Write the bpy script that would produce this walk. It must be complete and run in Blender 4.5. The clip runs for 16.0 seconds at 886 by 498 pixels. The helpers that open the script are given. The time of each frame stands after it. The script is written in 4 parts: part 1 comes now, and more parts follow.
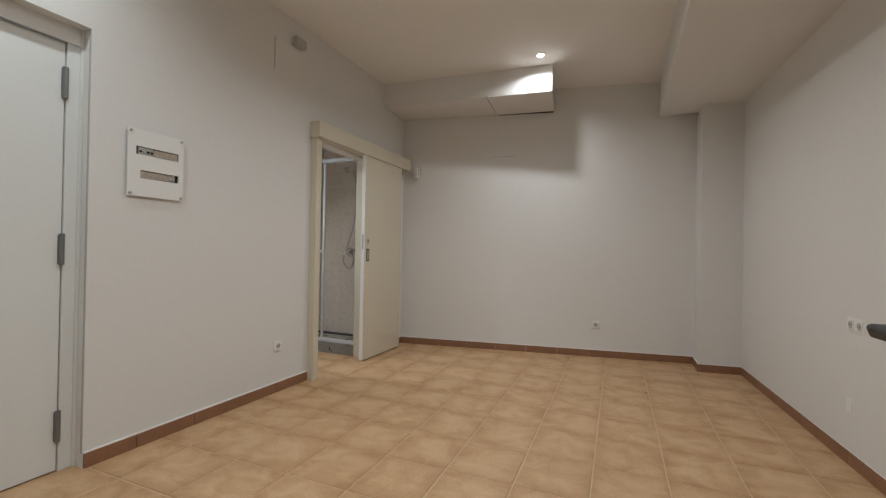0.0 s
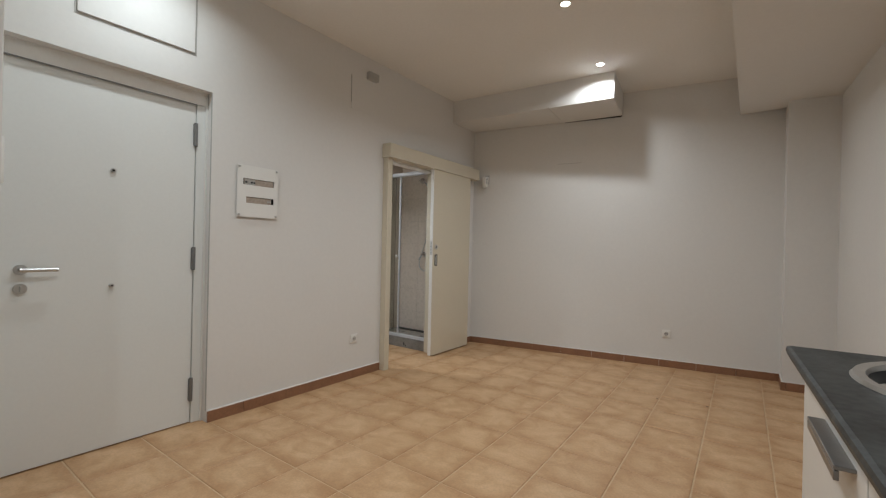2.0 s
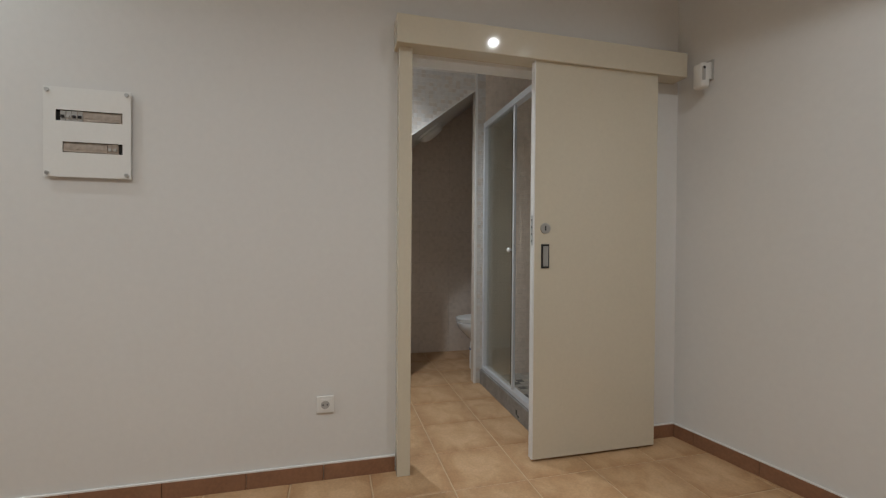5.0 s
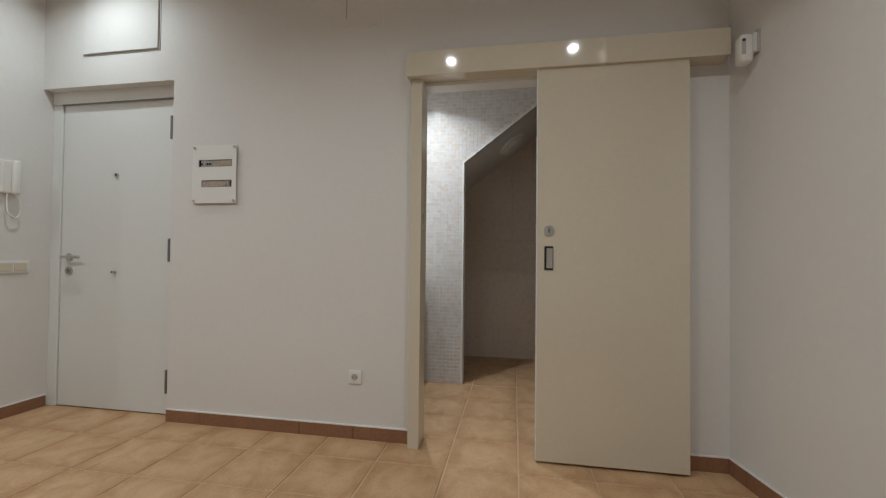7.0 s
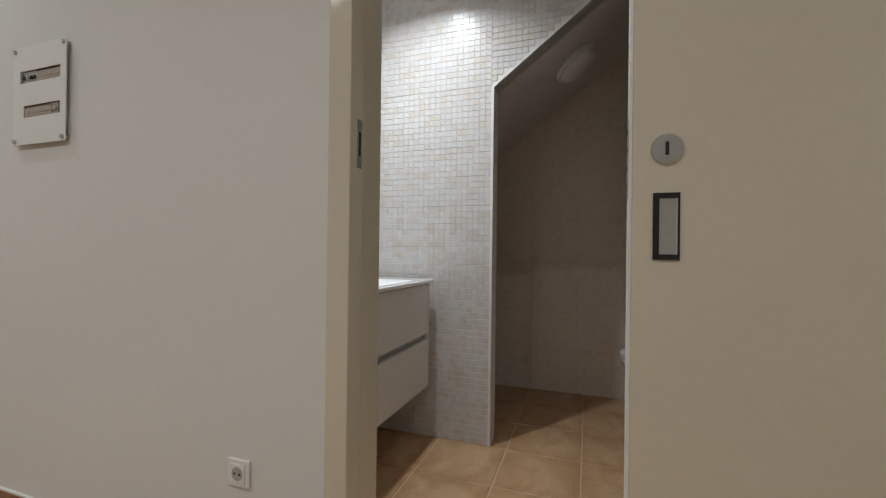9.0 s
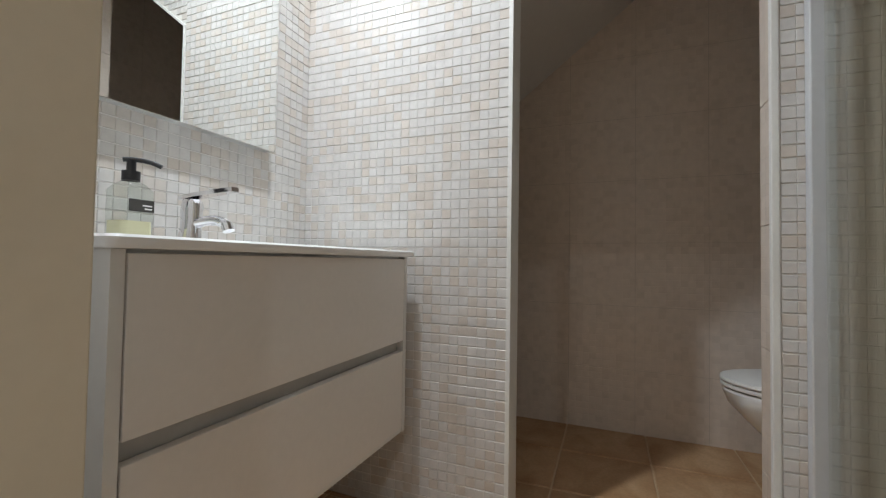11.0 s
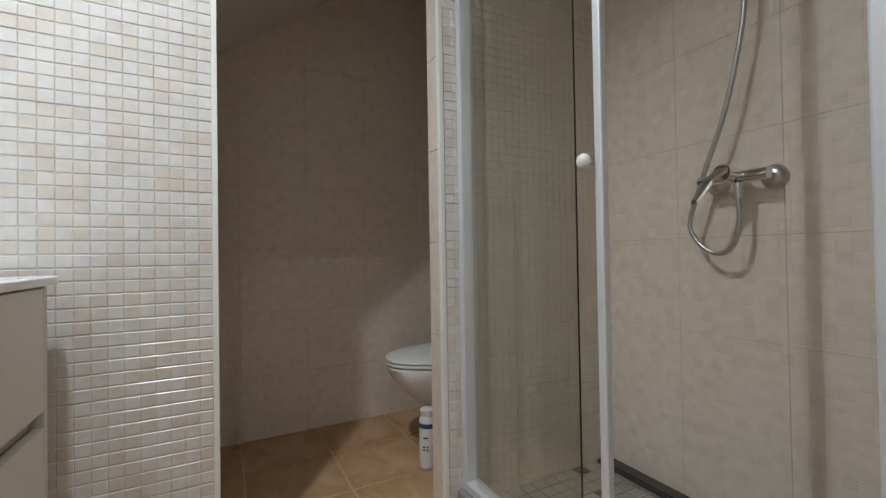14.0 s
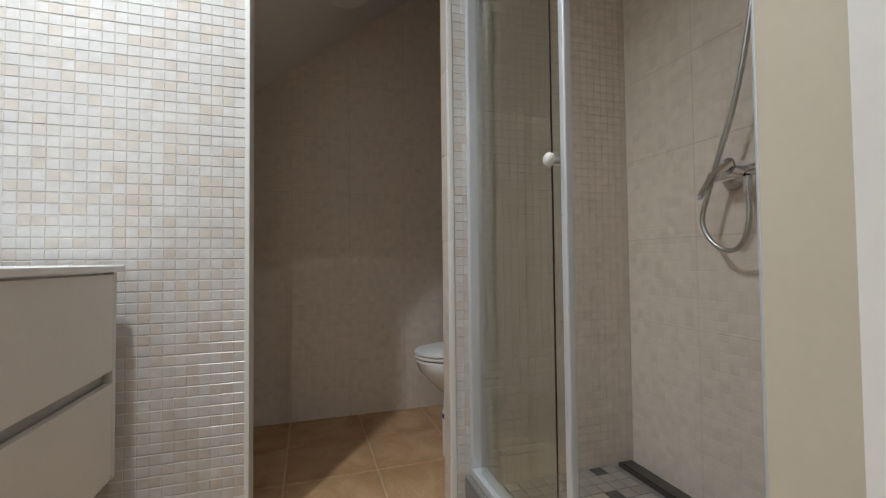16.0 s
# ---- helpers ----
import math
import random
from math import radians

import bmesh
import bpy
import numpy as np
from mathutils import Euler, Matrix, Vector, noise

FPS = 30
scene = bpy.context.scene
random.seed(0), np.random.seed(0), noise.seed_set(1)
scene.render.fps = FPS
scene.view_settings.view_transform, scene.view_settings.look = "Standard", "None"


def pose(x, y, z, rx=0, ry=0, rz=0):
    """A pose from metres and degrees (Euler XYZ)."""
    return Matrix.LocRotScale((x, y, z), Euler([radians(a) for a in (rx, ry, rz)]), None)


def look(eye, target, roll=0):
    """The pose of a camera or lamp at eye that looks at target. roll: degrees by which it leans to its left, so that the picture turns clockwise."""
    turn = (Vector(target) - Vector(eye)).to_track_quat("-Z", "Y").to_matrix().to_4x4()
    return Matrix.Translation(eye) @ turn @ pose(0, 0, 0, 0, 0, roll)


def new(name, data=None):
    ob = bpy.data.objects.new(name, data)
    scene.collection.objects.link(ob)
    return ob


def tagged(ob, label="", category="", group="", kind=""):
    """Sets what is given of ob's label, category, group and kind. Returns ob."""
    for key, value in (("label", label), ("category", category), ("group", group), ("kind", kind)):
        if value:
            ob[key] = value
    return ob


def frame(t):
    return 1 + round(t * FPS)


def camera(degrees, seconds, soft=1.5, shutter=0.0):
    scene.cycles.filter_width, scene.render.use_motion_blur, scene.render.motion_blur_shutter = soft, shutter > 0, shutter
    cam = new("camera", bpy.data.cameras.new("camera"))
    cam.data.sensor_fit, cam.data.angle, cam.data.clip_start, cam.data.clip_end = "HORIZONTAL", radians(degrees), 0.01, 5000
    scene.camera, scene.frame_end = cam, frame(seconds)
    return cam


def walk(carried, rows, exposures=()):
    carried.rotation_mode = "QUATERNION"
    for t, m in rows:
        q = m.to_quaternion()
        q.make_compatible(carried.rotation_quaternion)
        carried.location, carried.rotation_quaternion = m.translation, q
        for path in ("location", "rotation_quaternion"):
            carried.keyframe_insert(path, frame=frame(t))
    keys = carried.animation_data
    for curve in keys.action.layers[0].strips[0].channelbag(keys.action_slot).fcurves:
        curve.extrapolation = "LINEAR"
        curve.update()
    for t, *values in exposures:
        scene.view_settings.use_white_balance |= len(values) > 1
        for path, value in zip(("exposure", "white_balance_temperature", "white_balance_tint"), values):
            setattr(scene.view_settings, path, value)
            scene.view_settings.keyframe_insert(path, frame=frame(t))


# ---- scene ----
cam = camera(93.3, 16.0, soft=1.25)
PATH = [
    (0, (2.415, -1.194, 1.098), (1.624, 0.643, 1.108), 1.1),
    (0.5, (2.717, -1.341, 1.152), (1.673, 0.365, 1.159), 1.1),
    (1, (2.845, -1.419, 1.174), (1.685, 0.21, 1.177), 1.1),
    (1.5, (2.855, -1.423, 1.189), (1.669, 0.187, 1.189), 1.2),
    (2, (2.849, -1.297, 1.176), (1.663, 0.313, 1.172), 1.3),
    (2.5, (2.715, -0.907, 1.174), (1.509, 0.688, 1.168), 1.1),
    (3, (2.528, -0.464, 1.156), (1.184, 1.017, 1.145), 1.0),
    (3.5, (2.371, 0.061, 1.152), (0.823, 1.328, 1.135), 1.0),
    (4, (2.136, 0.525, 1.183), (0.421, 1.554, 1.15), 1.0),
    (4.2, (2.06, 0.698, 1.163), (0.29, 1.627, 1.126), 0.8),
    (6.3, (2.008, 1.965, 1.083), (0.018, 1.766, 1.114), 0.4),
    (6.5, (2.099, 2.03, 1.081), (0.118, 1.758, 1.117), 0.3),
    (7, (2.293, 2.17, 1.046), (0.325, 1.812, 1.084), 0.6),
    (7.5, (2.256, 2.221, 1.033), (0.302, 1.792, 1.076), 0.7),
    (8, (1.909, 2.262, 1.033), (-0.014, 1.715, 1.062), 0.7),
    (8.5, (1.448, 2.262, 1.017), (-0.457, 1.653, 1.034), 0.7),
    (9, (0.942, 2.193, 0.997), (-0.943, 1.523, 1.002), 0.7),
    (9.2, (0.755, 2.154, 0.962), (-1.121, 1.458, 0.966), 0.8),
    (11.3, (0.078, 1.999, 0.816), (-1.763, 1.223, 0.890), 0.9),
    (11.5, (0.071, 2.006, 0.835), (-1.758, 1.199, 0.901), 0.7),
    (12, (0.066, 1.926, 0.928), (-1.836, 1.311, 0.998), 0.7),
    (12.5, (0.056, 1.84, 0.93), (-1.938, 1.695, 0.994), -0.0),
    (13, (0.053, 1.769, 0.913), (-1.914, 2.13, 0.961), -0.5),
    (13.5, (0.068, 1.755, 0.889), (-1.801, 2.465, 0.922), -0.7),
    (14, (0.075, 1.732, 0.877), (-1.699, 2.656, 0.904), -0.9),
    (14.5, (0.087, 1.732, 0.862), (-1.66, 2.706, 0.899), -0.9),
    (15, (0.108, 1.775, 0.866), (-1.629, 2.766, 0.887), -0.9),
    (15.5, (0.158, 1.88, 0.843), (-1.632, 2.771, 0.879), -1.0),
    (16, (0.242, 1.898, 0.847), (-1.666, 2.496, 0.904), -0.6),
]
walk(cam, [(t, look(eye, target, roll)) for t, eye, target, roll in PATH],
     [(0, -0.04), (2, -0.04), (4, -0.14), (7.5, -0.15), (8.5, -0.22), (9.2, -0.26), (11.3, 0.24), (12.5, 0.16), (13.2, 0.18), (14.2, 0.28), (16, 0.28)])

# ---- lights ----
world = bpy.data.worlds.new("world")
scene.world = world
world.use_nodes = True
world.node_tree.nodes["Background"].inputs[0].default_value = (0.5, 0.5, 0.52, 1)
world.node_tree.nodes["Background"].inputs[1].default_value = 0.02


def disc_lamp(name, x, y, z, watts, colour, size, spread):
    data = bpy.data.lights.new(name, "AREA")
    data.energy, data.color, data.shape, data.size = watts, colour, "DISK", size
    data.spread = radians(spread)
    ob = new(name, data)
    ob.location = (x, y, z)
    return ob


ROOM = (0.905, 0.965, 1.0)
COOL = (0.84, 0.95, 1.0)
BATH = (0.85, 0.93, 1.0)
CEIL, BATH_CEIL = 2.90, 2.47
# first two visible, fourth inferred from its wall scallop, the rest added unseen
DOWNLIGHTS = [(1.70, 2.625), (1.775, 1.53), (1.80, 0.35), (0.42, -0.42), (2.05, -1.0), (2.05, -2.2)]
for lx, ly in DOWNLIGHTS:
    disc_lamp("downlight_beam", lx, ly, CEIL - 0.012, 6.8 if lx < 1 else 9.6, COOL if lx < 1 else ROOM, 0.055, 150)
disc_lamp("bath_beam", -0.68, 1.402, BATH_CEIL - 0.02, 11.5, BATH, 0.045, 138)
disc_lamp("mirror_beam", -0.68, 1.045, 1.985, 1.2, BATH, 0.05, 150)


# ---- materials ----
def material(name, colour, rough=0.6, metal=0.0, vary=0.06, scale=3.0, fine=60.0, bump=0.05, coat=0.0):
    """A painted, plastic or metal surface: colour shifted by a broad and a fine noise, and a fine relief."""
    m = bpy.data.materials.new(name)
    m.use_nodes = True
    nt = m.node_tree
    bsdf = nt.nodes["Principled BSDF"]
    bsdf.inputs["Roughness"].default_value = rough
    bsdf.inputs["Metallic"].default_value = metal
    bsdf.inputs["Coat Weight"].default_value = coat
    geo = nt.nodes.new("ShaderNodeNewGeometry")
    broad = nt.nodes.new("ShaderNodeTexNoise")
    broad.inputs["Scale"].default_value = scale
    broad.inputs["Detail"].default_value = 5
    small = nt.nodes.new("ShaderNodeTexNoise")
    small.inputs["Scale"].default_value = fine
    small.inputs["Detail"].default_value = 3
    for n in (broad, small):
        nt.links.new(geo.outputs["Position"], n.inputs["Vector"])
    add = nt.nodes.new("ShaderNodeMath")
    add.operation = "ADD"
    nt.links.new(broad.outputs["Fac"], add.inputs[0])
    nt.links.new(small.outputs["Fac"], add.inputs[1])
    ramp = nt.nodes.new("ShaderNodeMapRange")
    ramp.inputs["From Min"].default_value, ramp.inputs["From Max"].default_value = 0.6, 1.4
    ramp.inputs["To Min"].default_value, ramp.inputs["To Max"].default_value = 1 - vary, 1 + vary
    nt.links.new(add.outputs[0], ramp.inputs["Value"])
    mul = nt.nodes.new("ShaderNodeVectorMath")
    mul.operation = "SCALE"
    mul.inputs[0].default_value = colour
    nt.links.new(ramp.outputs[0], mul.inputs["Scale"])
    nt.links.new(mul.outputs[0], bsdf.inputs["Base Color"])
    if bump:
        b = nt.nodes.new("ShaderNodeBump")
        b.inputs["Strength"].default_value = bump
        b.inputs["Distance"].default_value = 0.004
        nt.links.new(add.outputs[0], b.inputs["Height"])
        nt.links.new(b.outputs[0], bsdf.inputs["Normal"])
    return m


def glow(name, colour, strength):
    m = bpy.data.materials.new(name)
    m.use_nodes = True
    bsdf = m.node_tree.nodes["Principled BSDF"]
    bsdf.inputs["Base Color"].default_value = (0.8, 0.8, 0.8, 1)
    bsdf.inputs["Emission Color"].default_value = (*colour, 1)
    bsdf.inputs["Emission Strength"].default_value = strength
    return m


def glass_material(name, tint, rough=0.02):
    m = bpy.data.materials.new(name)
    m.use_nodes = True
    nt = m.node_tree
    nt.nodes.remove(nt.nodes["Principled BSDF"])
    clear = nt.nodes.new("ShaderNodeBsdfTransparent")
    clear.inputs[0].default_value = (*tint, 1)
    gloss = nt.nodes.new("ShaderNodeBsdfGlossy")
    gloss.inputs["Roughness"].default_value = rough
    lw = nt.nodes.new("ShaderNodeLayerWeight")
    lw.inputs["Blend"].default_value = 0.5
    steep = nt.nodes.new("ShaderNodeMath")
    steep.operation = "POWER"
    steep.inputs[1].default_value = 4
    nt.links.new(lw.outputs["Facing"], steep.inputs[0])
    fres = nt.nodes.new("ShaderNodeMath")
    fres.operation = "MULTIPLY_ADD"
    fres.inputs[1].default_value, fres.inputs[2].default_value = 0.7, 0.03
    nt.links.new(steep.outputs[0], fres.inputs[0])
    mix = nt.nodes.new("ShaderNodeMixShader")
    nt.links.new(fres.outputs[0], mix.inputs[0])
    nt.links.new(clear.outputs[0], mix.inputs[1])
    nt.links.new(gloss.outputs[0], mix.inputs[2])
    nt.links.new(mix.outputs[0], nt.nodes["Material Output"].inputs[0])
    return m


def tile_material(name, light, dark, warm, rough, cell=0.0, spread=1.0):
    """Glazed ceramic: each piece keeps its own tone; with cell, a printed grid of small squares inside a piece."""
    m = bpy.data.materials.new(name)
    m.use_nodes = True
    nt = m.node_tree
    bsdf = nt.nodes["Principled BSDF"]
    bsdf.inputs["Roughness"].default_value = rough
    geo = nt.nodes.new("ShaderNodeNewGeometry")
    if cell:
        div = nt.nodes.new("ShaderNodeVectorMath")
        div.operation = "SCALE"
        div.inputs["Scale"].default_value = 1 / cell
        nt.links.new(geo.outputs["Position"], div.inputs[0])
        shift = nt.nodes.new("ShaderNodeVectorMath")
        shift.inputs[1].default_value = (0.013, 0.017, 0.011)
        nt.links.new(div.outputs[0], shift.inputs[0])
        low = nt.nodes.new("ShaderNodeVectorMath")
        low.operation = "FLOOR"
        nt.links.new(shift.outputs[0], low.inputs[0])
        white = nt.nodes.new("ShaderNodeTexWhiteNoise")
        nt.links.new(low.outputs[0], white.inputs["Vector"])
        pick = white.outputs["Value"]
    else:
        info = nt.nodes.new("ShaderNodeObjectInfo")
        add = nt.nodes.new("ShaderNodeMath")
        add.operation = "ADD"
        nt.links.new(info.outputs["Random"], add.inputs[0])
        nt.links.new(geo.outputs["Random Per Island"], add.inputs[1])
        frac = nt.nodes.new("ShaderNodeMath")
        frac.operation = "FRACT"
        nt.links.new(add.outputs[0], frac.inputs[0])
        pick = frac.outputs[0]
    ramp = nt.nodes.new("ShaderNodeValToRGB")
    e = ramp.color_ramp.elements
    e[0].position, e[0].color = 0.0, (*light, 1)
    e[1].position, e[1].color = 1.0, (*[l + (v - l) * spread for l, v in zip(light, dark)], 1)
    for at, c in ((0.55, light), (0.75, warm), (0.9, dark)):
        n = e.new(at)
        n.color = (*[l + (v - l) * spread for l, v in zip(light, c)], 1)
    nt.links.new(pick, ramp.inputs[0])
    noise_node = nt.nodes.new("ShaderNodeTexNoise")
    noise_node.inputs["Scale"].default_value = 28
    noise_node.inputs["Detail"].default_value = 5
    nt.links.new(geo.outputs["Position"], noise_node.inputs["Vector"])
    grey = nt.nodes.new("ShaderNodeMapRange")
    grey.inputs["From Min"].default_value, grey.inputs["From Max"].default_value = 0.3, 0.7
    grey.inputs["To Min"].default_value, grey.inputs["To Max"].default_value = (0.945, 1.04) if cell else (0.92, 1.05)
    nt.links.new(noise_node.outputs["Fac"], grey.inputs["Value"])
    mul = nt.nodes.new("ShaderNodeVectorMath")
    mul.operation = "SCALE"
    nt.links.new(ramp.outputs[0], mul.inputs[0])
    nt.links.new(grey.outputs[0], mul.inputs["Scale"])
    nt.links.new(mul.outputs[0], bsdf.inputs["Base Color"])
    b = nt.nodes.new("ShaderNodeBump")
    b.inputs["Strength"].default_value = 0.08
    b.inputs["Distance"].default_value = 0.003
    nt.links.new(noise_node.outputs["Fac"], b.inputs["Height"])
    last = b
    if cell:
        # shallow grooves between the pressed squares, in the plane of the tile
        steps = []
        for op in ("FRACTION", "SUBTRACT", "ABSOLUTE", "SUBTRACT"):
            v = nt.nodes.new("ShaderNodeVectorMath")
            v.operation = op
            nt.links.new((steps[-1] if steps else shift).outputs[0], v.inputs[0])
            steps.append(v)
        steps[1].inputs[1].default_value = (0.5, 0.5, 0.5)
        flat = nt.nodes.new("ShaderNodeVectorMath")
        flat.operation = "ABSOLUTE"
        nt.links.new(geo.outputs["True Normal"], flat.inputs[0])
        nt.links.new(flat.outputs[0], steps[3].inputs[1])
        xyz = nt.nodes.new("ShaderNodeSeparateXYZ")
        nt.links.new(steps[3].outputs[0], xyz.inputs[0])
        top = xyz.outputs["X"]
        for o in ("Y", "Z"):
            mx_node = nt.nodes.new("ShaderNodeMath")
            mx_node.operation = "MAXIMUM"
            nt.links.new(top, mx_node.inputs[0])
            nt.links.new(xyz.outputs[o], mx_node.inputs[1])
            top = mx_node.outputs[0]
        groove = nt.nodes.new("ShaderNodeMapRange")
        groove.inputs["From Min"].default_value, groove.inputs["From Max"].default_value = 0.42, 0.5
        groove.inputs["To Min"].default_value, groove.inputs["To Max"].default_value = 1, 0
        nt.links.new(top, groove.inputs["Value"])
        last = nt.nodes.new("ShaderNodeBump")
        last.inputs["Strength"].default_value = 0.35
        last.inputs["Distance"].default_value = 0.0012
        nt.links.new(groove.outputs[0], last.inputs["Height"])
        nt.links.new(b.outputs[0], last.inputs["Normal"])
    nt.links.new(last.outputs[0], bsdf.inputs["Normal"])
    return m


def floor_material(name):
    """Rustic stoneware: a pale worn heart in each tile, ochre towards its rim, and brushed clouds."""
    m = bpy.data.materials.new(name)
    m.use_nodes = True
    nt = m.node_tree
    L = nt.links.new
    bsdf = nt.nodes["Principled BSDF"]
    tex = nt.nodes.new("ShaderNodeTexCoord")
    info = nt.nodes.new("ShaderNodeObjectInfo")
    geo = nt.nodes.new("ShaderNodeNewGeometry")
    # a different piece of the cloud for every tile
    jump = nt.nodes.new("ShaderNodeVectorMath")
    jump.operation = "SCALE"
    jump.inputs[0].default_value = (37, 53, 91)
    L(info.outputs["Random"], jump.inputs["Scale"])
    at = nt.nodes.new("ShaderNodeVectorMath")
    L(tex.outputs["Object"], at.inputs[0])
    L(jump.outputs[0], at.inputs[1])
    cloud = nt.nodes.new("ShaderNodeTexNoise")
    cloud.inputs["Scale"].default_value, cloud.inputs["Detail"].default_value = 7, 6
    cloud.inputs["Distortion"].default_value = 0.8
    stretch = nt.nodes.new("ShaderNodeMapping")
    stretch.inputs["Scale"].default_value = (0.9, 1.1, 1)
    L(at.outputs[0], stretch.inputs["Vector"])
    L(stretch.outputs[0], cloud.inputs["Vector"])
    grain = nt.nodes.new("ShaderNodeTexNoise")
    grain.inputs["Scale"].default_value, grain.inputs["Detail"].default_value = 90, 4
    L(at.outputs[0], grain.inputs["Vector"])
    # distance from the heart of the tile
    sep = nt.nodes.new("ShaderNodeSeparateXYZ")
    L(tex.outputs["Object"], sep.inputs[0])
    ax, ay = nt.nodes.new("ShaderNodeMath"), nt.nodes.new("ShaderNodeMath")
    for n, o in ((ax, "X"), (ay, "Y")):
        n.operation = "ABSOLUTE"
        L(sep.outputs[o], n.inputs[0])
    far = nt.nodes.new("ShaderNodeMath")
    far.operation = "SMOOTH_MAX"
    far.inputs[2].default_value = 0.06
    L(ax.outputs[0], far.inputs[0])
    L(ay.outputs[0], far.inputs[1])
    rim = nt.nodes.new("ShaderNodeMapRange")
    rim.interpolation_type = "SMOOTHSTEP"
    rim.inputs["From Min"].default_value, rim.inputs["From Max"].default_value = 0.07, 0.185
    L(far.outputs[0], rim.inputs["Value"])
    mixv = nt.nodes.new("ShaderNodeMath")
    mixv.operation = "MULTIPLY_ADD"
    mixv.inputs[1].default_value = 1.5
    L(cloud.outputs["Fac"], mixv.inputs[0])
    half = nt.nodes.new("ShaderNodeMath")
    half.operation = "MULTIPLY_ADD"
    half.inputs[1].default_value, half.inputs[2].default_value = 0.36, -0.39
    L(rim.outputs[0], half.inputs[0])
    L(half.outputs[0], mixv.inputs[2])
    ramp = nt.nodes.new("ShaderNodeValToRGB")
    e = ramp.color_ramp.elements
    e[0].position, e[0].color = 0.15, (0.60, 0.39, 0.22, 1)
    e[1].position, e[1].color = 0.95, (0.42, 0.235, 0.112, 1)
    n = e.new(0.5)
    n.color = (0.52, 0.32, 0.17, 1)
    L(mixv.outputs[0], ramp.inputs[0])
    tone = nt.nodes.new("ShaderNodeMapRange")
    tone.inputs["From Min"].default_value, tone.inputs["From Max"].default_value = 0.25, 0.75
    tone.inputs["To Min"].default_value, tone.inputs["To Max"].default_value = 0.9, 1.1
    L(grain.outputs["Fac"], tone.inputs["Value"])
    mul = nt.nodes.new("ShaderNodeVectorMath")
    mul.operation = "SCALE"
    L(ramp.outputs[0], mul.inputs[0])
    L(tone.outputs[0], mul.inputs["Scale"])
    L(mul.outputs[0], bsdf.inputs["Base Color"])
    rg = nt.nodes.new("ShaderNodeMapRange")
    rg.inputs["To Min"].default_value, rg.inputs["To Max"].default_value = 0.36, 0.6
    L(cloud.outputs["Fac"], rg.inputs["Value"])
    L(rg.outputs[0], bsdf.inputs["Roughness"])
    b = nt.nodes.new("ShaderNodeBump")
    b.inputs["Strength"].default_value, b.inputs["Distance"].default_value = 0.15, 0.004
    L(cloud.outputs["Fac"], b.inputs["Height"])
    L(b.outputs[0], bsdf.inputs["Normal"])
    return m


M_WALL = material("white wall paint", (0.74, 0.725, 0.70), 0.75, vary=0.022, scale=1.2, fine=34, bump=0.10)
M_CEIL = material("ceiling paint", (0.84, 0.82, 0.785), 0.8, vary=0.03, scale=1.5, fine=40, bump=0.08)
M_DOOR = material("white lacquer", (0.74, 0.75, 0.73), 0.38, vary=0.02, scale=2, bump=0.02)
M_CREAM = material("cream lacquer", (0.655, 0.595, 0.475), 0.06, vary=0.03, scale=2, bump=0.008)
M_TRIM = material("white trim", (0.78, 0.77, 0.74), 0.4, vary=0.03, scale=5, bump=0.03)
M_CAULK = material("white sealant", (0.8, 0.78, 0.75), 0.7, vary=0.08, scale=20)
M_BASE = material("terracotta skirting", (0.27, 0.135, 0.075), 0.45, vary=0.18, scale=9, fine=70, bump=0.08)
M_GROUT = material("beige grout", (0.60, 0.44, 0.28), 0.9, vary=0.12, scale=15, fine=120)
M_WGROUT = material("white grout", (0.72, 0.685, 0.64), 0.9, vary=0.06, scale=15, fine=120)
M_GGROUT = material("grey grout", (0.52, 0.45, 0.385), 0.9, vary=0.08, scale=15, fine=120)
M_STEEL = material("brushed steel", (0.55, 0.55, 0.54), 0.32, 1.0, vary=0.05, scale=30, bump=0.02)
M_CHROME = material("chrome", (0.80, 0.80, 0.82), 0.08, 1.0, vary=0.02, bump=0.0)
M_GREY = material("grey metal", (0.22, 0.22, 0.22), 0.4, 0.6, vary=0.08)
M_HANDLE = material("satin grey handle", (0.25, 0.24, 0.23), 0.35, 0.7, vary=0.05)
M_PLASTIC = material("white plastic", (0.80, 0.79, 0.76), 0.4, vary=0.02, bump=0.0)
# also colours the shadow strips at the entrance door and the wall hatch
M_GREYPL = material("grey plastic", (0.45, 0.44, 0.42), 0.5, vary=0.04, bump=0.0)
M_DARK = material("dark hollow", (0.015, 0.015, 0.015), 0.7, vary=0.2)
M_BLACK = material("black plastic", (0.012, 0.012, 0.014), 0.35, vary=0.1)
M_BREAKER = material("breaker plastic", (0.42, 0.35, 0.29), 0.5, vary=0.25, scale=40)
M_WORKTOP = material("slate worktop", (0.034, 0.038, 0.038), 0.5, vary=0.9, scale=16, fine=70, bump=0.05)
M_UNIT = material("off-white laminate", (0.70, 0.685, 0.65), 0.4, vary=0.02, scale=4, bump=0.02)
M_VANITY = material("greige laminate", (0.75, 0.71, 0.665), 0.35, vary=0.03, scale=4, bump=0.02)
M_CERAMIC = material("white ceramic", (0.86, 0.86, 0.85), 0.12, vary=0.01, bump=0.0, coat=0.4)
M_STONE = material("grey stone", (0.24, 0.225, 0.21), 0.5, vary=0.35, scale=14, fine=90, bump=0.15)
M_ALU = material("white aluminium", (0.68, 0.70, 0.73), 0.35, 0.3, vary=0.03, bump=0.0)
M_MIRROR = material("mirror", (0.88, 0.90, 0.89), 0.01, 1.0, vary=0.0, bump=0.0)
M_SOAP = material("cream liquid soap", (0.80, 0.74, 0.50), 0.4, vary=0.03)
